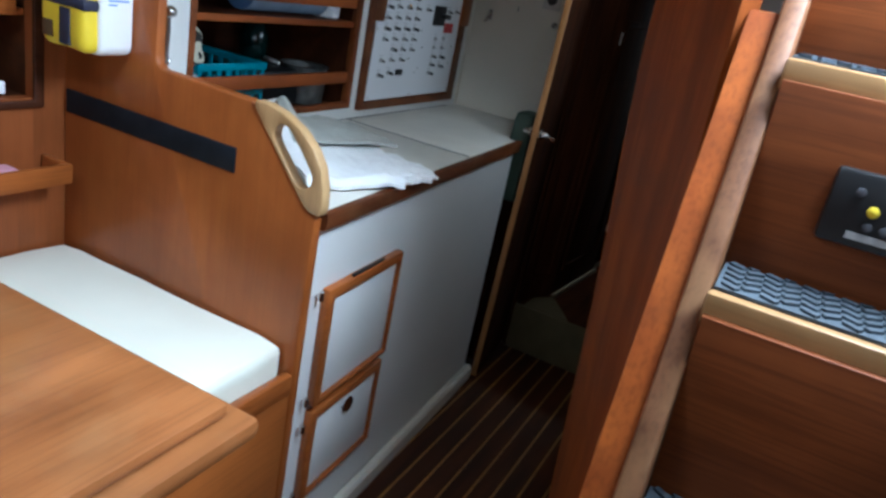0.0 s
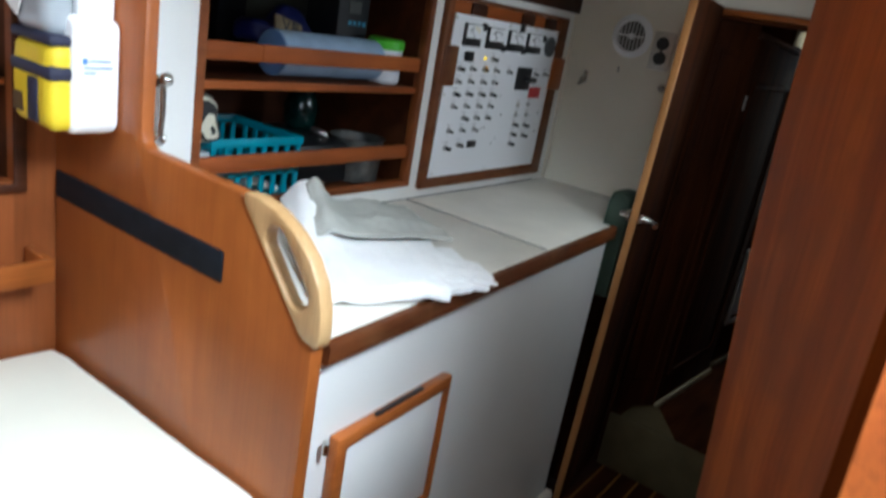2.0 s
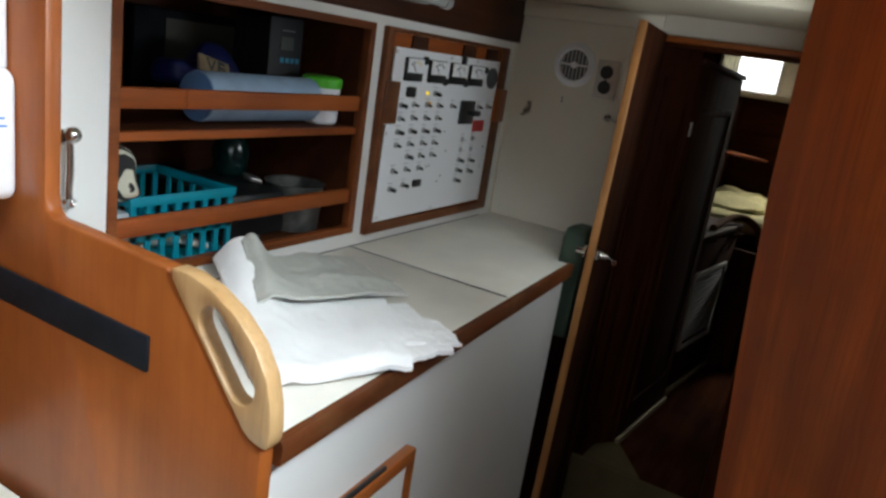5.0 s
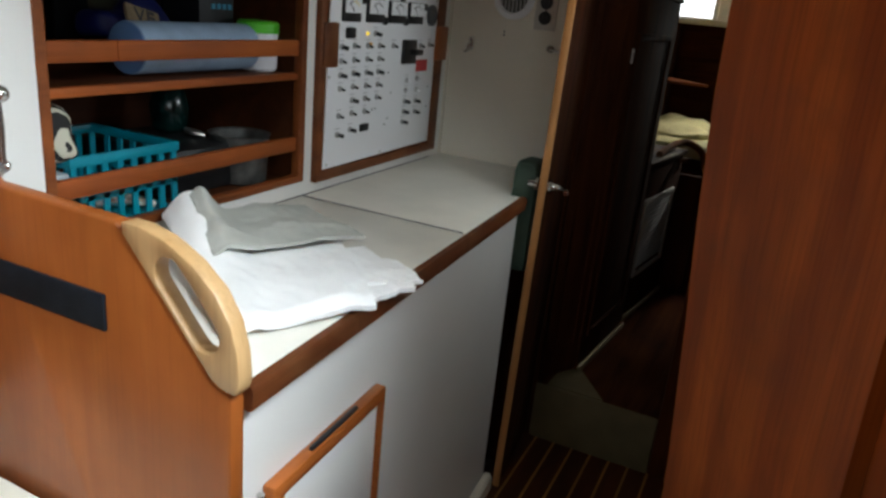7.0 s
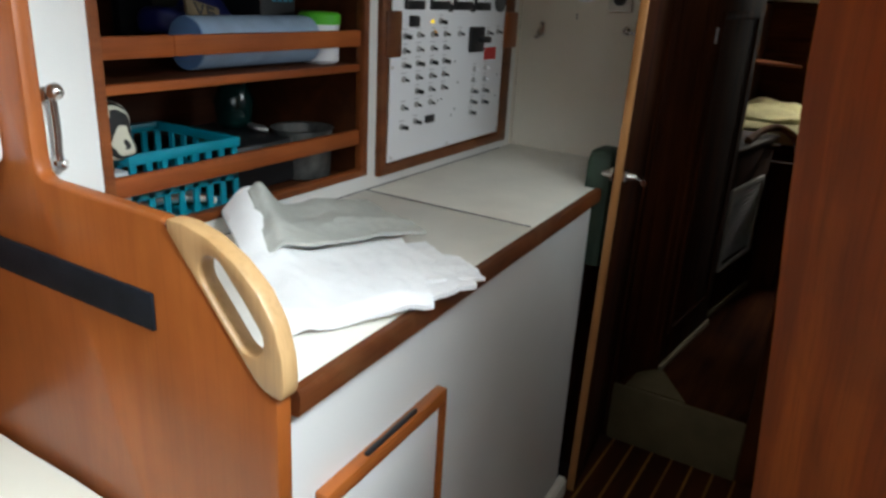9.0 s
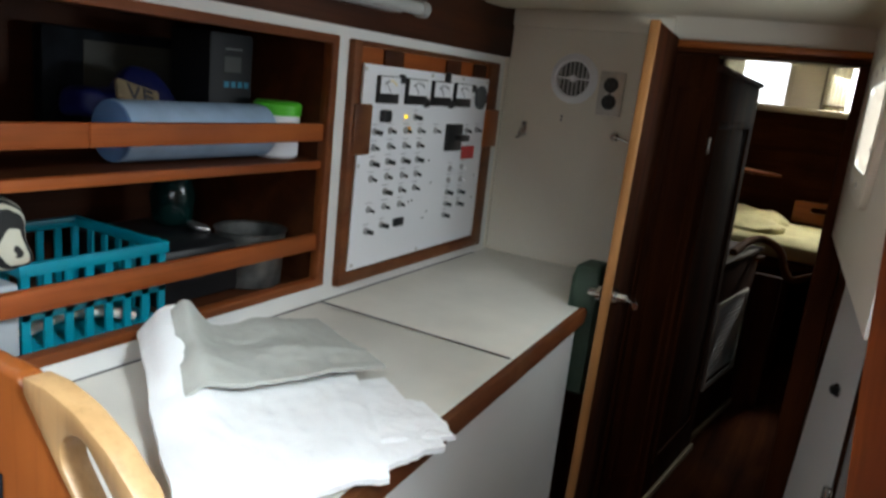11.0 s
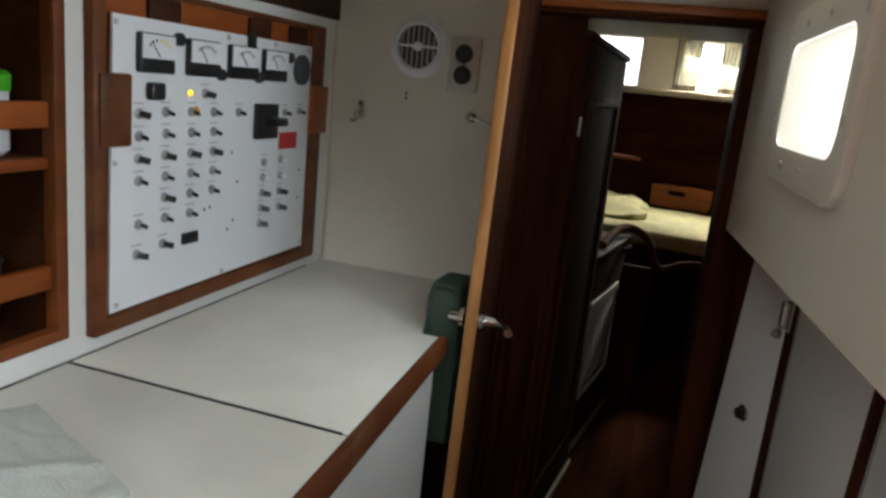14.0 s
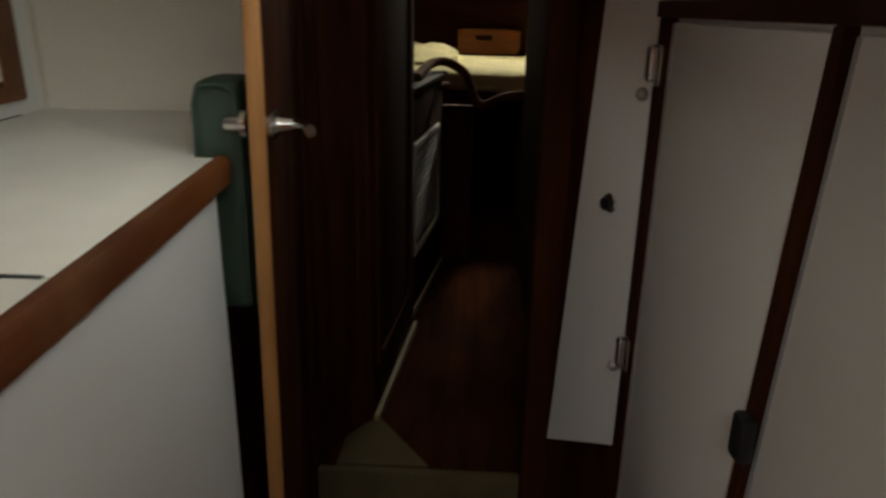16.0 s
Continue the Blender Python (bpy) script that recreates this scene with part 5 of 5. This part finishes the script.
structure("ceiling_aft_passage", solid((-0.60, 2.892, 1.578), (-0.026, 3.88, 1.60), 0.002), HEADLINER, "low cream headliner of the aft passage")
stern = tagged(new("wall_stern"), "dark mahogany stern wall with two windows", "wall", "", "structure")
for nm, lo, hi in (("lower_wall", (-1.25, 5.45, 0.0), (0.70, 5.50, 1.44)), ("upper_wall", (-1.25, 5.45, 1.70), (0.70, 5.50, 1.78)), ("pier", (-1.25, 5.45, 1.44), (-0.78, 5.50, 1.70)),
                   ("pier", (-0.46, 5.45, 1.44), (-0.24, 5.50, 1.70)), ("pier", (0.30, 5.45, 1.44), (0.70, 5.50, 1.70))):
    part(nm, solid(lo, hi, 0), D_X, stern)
structure("window_sill", solid((-1.24, 5.30, 1.415), (0.69, 5.449, 1.445), 0.006), CREAM, "cream ledge below the stern windows")
for k, (x0, x1) in enumerate(((-0.78, -0.46), (-0.24, 0.30))):
    w = tagged(new("window_%d" % (k + 2)), "bright stern window with white curtains", "window", "", "structure")
    part("window_frame", frame_plate(rect(x0 - 0.03, x1 + 0.03, 1.446, 1.73), rect(x0, x1, 1.456, 1.70), "y", 5.425, 5.449, 0.003), CREAM, w)
    part("pane", solid((x0 - 0.005, 5.470, 1.435), (x1 + 0.005, 5.474, 1.705), 0), BACK_SKY, w, "bright overcast daylight behind the pane")
    for c0, c1 in ((x0 - 0.02, x0 + 0.09), (x0 + 0.19, x0 + 0.30))[:k + 1]:
        for nm, za, zb, cm in (("curtain", 1.479, 1.74, CURTAIN), ("hem", 1.45, 1.4785, HEM)):
            cur = bmesh.new()
            n = 26
            vt = [[cur.verts.new((c0 + (c1 - c0) * i / n, 5.405 + 0.010 * math.sin(i * 1.5), z)) for i in range(n + 1)] for z in (za, zb)]
            for i in range(n):
                cur.faces.new((vt[0][i], vt[0][i + 1], vt[1][i + 1], vt[1][i]))
            c = part(nm, cur, cm, w, "gathered white curtain" if nm == "curtain" else "taupe curtain hem")
            md = c.modifiers.new("thick", "SOLIDIFY")
            md.thickness = 0.003
pb2 = tagged(new("stern_panel"), "cream panel between the stern windows", "panel", "", "structure")
part("panel", solid((-0.43, 5.430, 1.446), (-0.275, 5.449, 1.75), 0.002), CREAM, pb2)

bureau = thing("louvred_bureau", "dark mahogany bureau with a pale louvred vent", "bureau")
BU = pose(-0.378, 3.535, 0, 0, 0, -7.8)
part("body", solid((-0.50, 0.0, 0.0), (0.0, 0.52, 0.855), 0.006, BU), D_Z, bureau)
part("top", solid((-0.51, -0.004, 0.856), (0.012, 0.53, 0.876), 0.005, BU), D_Y, bureau)
part("vent_frame", frame_plate(rect(0.045, 0.430, 0.385, 0.720), rect(0.065, 0.410, 0.405, 0.700), "x", 0.001, 0.012, 0.003, BU), WHITE, bureau, "white vent frame")
for i in range(14):
    z = 0.422 + i * 0.0195
    part("louvre", solid((0.001, 0.0655, z), (0.008, 0.4095, z + 0.0175), 0.002, BU), PANEL_WHITE, bureau, "white louvre slat")
RAIL_DULL = wood("dull_brown_rail", (0.13, 0.045, 0.012), (0.20, 0.075, 0.02), "x", 0.75, 0.0, 0.8, 0.15)
lf = thing("bunk_rail", "curved mahogany lee rail with a pierced hand loop", "rail")
part("bar", tube([(-0.37, 3.74, 0.885), (-0.345, 3.95, 0.905), (-0.30, 4.06, 0.905), (-0.235, 4.06, 0.870), (-0.205, 4.05, 0.80), (-0.17, 4.06, 0.765), (-0.10, 4.08, 0.79), (-0.03, 4.08, 0.80)], 0.015), RAIL_DULL, lf)
part("lower_bar", tube([(-0.37, 3.75, 0.815), (-0.33, 3.97, 0.83), (-0.29, 4.05, 0.83)], 0.012), RAIL_DULL, lf)
part("board", solid((-0.36, 4.075, 0.0), (-0.205, 4.10, 0.76), 0.006), D_Z, lf)
bunk = thing("aft_bunk", "mahogany bunk base across the aft cabin", "bunk")
part("front", solid((-1.0, 4.62, 0.0), (-0.20, 4.65, 0.70), 0.004), D_Z, bunk)
part("front", solid((-0.02, 4.62, 0.0), (0.69, 4.65, 0.70), 0.004), D_Z, bunk)
part("top_board", solid((-1.2, 4.60, 0.70), (0.69, 5.44, 0.735), 0.004), D_X, bunk)
whole("bunk_mattress", pillow((-1.15, 4.58, 0.736), (0.68, 5.34, 0.830), 0.035, 4, 0.01, 0.024, 12), SHEET, "pale green rumpled sheet over the bunk mattress", "mattress")
whole("bunk_pillow", pillow((-0.62, 4.70, 0.800), (-0.29, 5.28, 0.872), 0.034, 4, 0.018, 0.040, 14), SHEET, "pale green pillow on the bunk", "pillow")
bx = thing("slotted_panel", "small orange-brown wooden panel with a hand slot behind the bunk", "panel")
part("board", frame_plate(cast(rect(-0.29, 0.02, 0.836, 0.955), (-0.16, 0.912), 40), cast(rounded(-0.205, -0.115, 0.898, 0.926, 0.013), (-0.16, 0.912), 40), "y", 5.345, 5.365, 0.002), W_X, bx)
cs = thing("corner_shelf", "small triangular wooden shelf in the cabin corner", "shelf")
part("board", prism([(-0.62, 4.86), (-0.345, 4.86), (-0.62, 5.15)], "z", 1.098, 1.112, 0.003), W_X, cs)
part("back", solid((-0.66, 4.858, 0.836), (-0.621, 5.44, 1.40), 0.003), D_Z, cs)
structure("step_riser", solid((-0.497, 2.812, 0.0), (-0.086, 2.8295, 0.203), 0.006), RUG, "olive-beige carpeted riser of the step to the aft passage")
whole("floor_mat", prism([(-0.462, 2.831), (-0.270, 2.831), (-0.300, 2.874), (-0.430, 3.060), (-0.452, 3.030)], "z", 0.1985, 0.206, 0.002), RUG, "olive-beige carpet offcut at the head of the step", "mat")
SKIRT = plain("pale_worn_skirting", (0.34, 0.28, 0.17), 0.6, 0, 0.15, 20)
sk = tagged(new("baseboard"), "pale worn skirting along the aft passage", "baseboard", "", "structure")
part("strip", solid((0.001, 0.0, 0.1985), (0.013, 0.510, 0.220), 0.003, LP), SKIRT, sk)
part("strip", solid((0.001, 0.0, 0.1985), (0.013, 0.518, 0.220), 0.003, BU), SKIRT, sk)

# ---------- sole planks ----------
plank = mesh_from(solid((-0.0285, -0.75, 0), (0.0285, 0.75, 0.011), 0.0012, None, 1), "plank", D_Y)
strip = mesh_from(solid((-0.0035, -0.75, 0), (0.0035, 0.75, 0.0105), 0, None, 1), "inlay_strip", HOLLY)
for r in range(3):
    for i in range(28):
        x, y = -0.50 + i * 0.064, -0.62 + 1.501 * r
        for me, dx, nm in ((plank, 0.0, "plank"), (strip, 0.032, "inlay_strip")):
            o = new(nm, me)
            o.parent, o.location = floor, (x + dx, min(y, 2.075), -0.0115 - (0.0004 if r == 2 else 0))
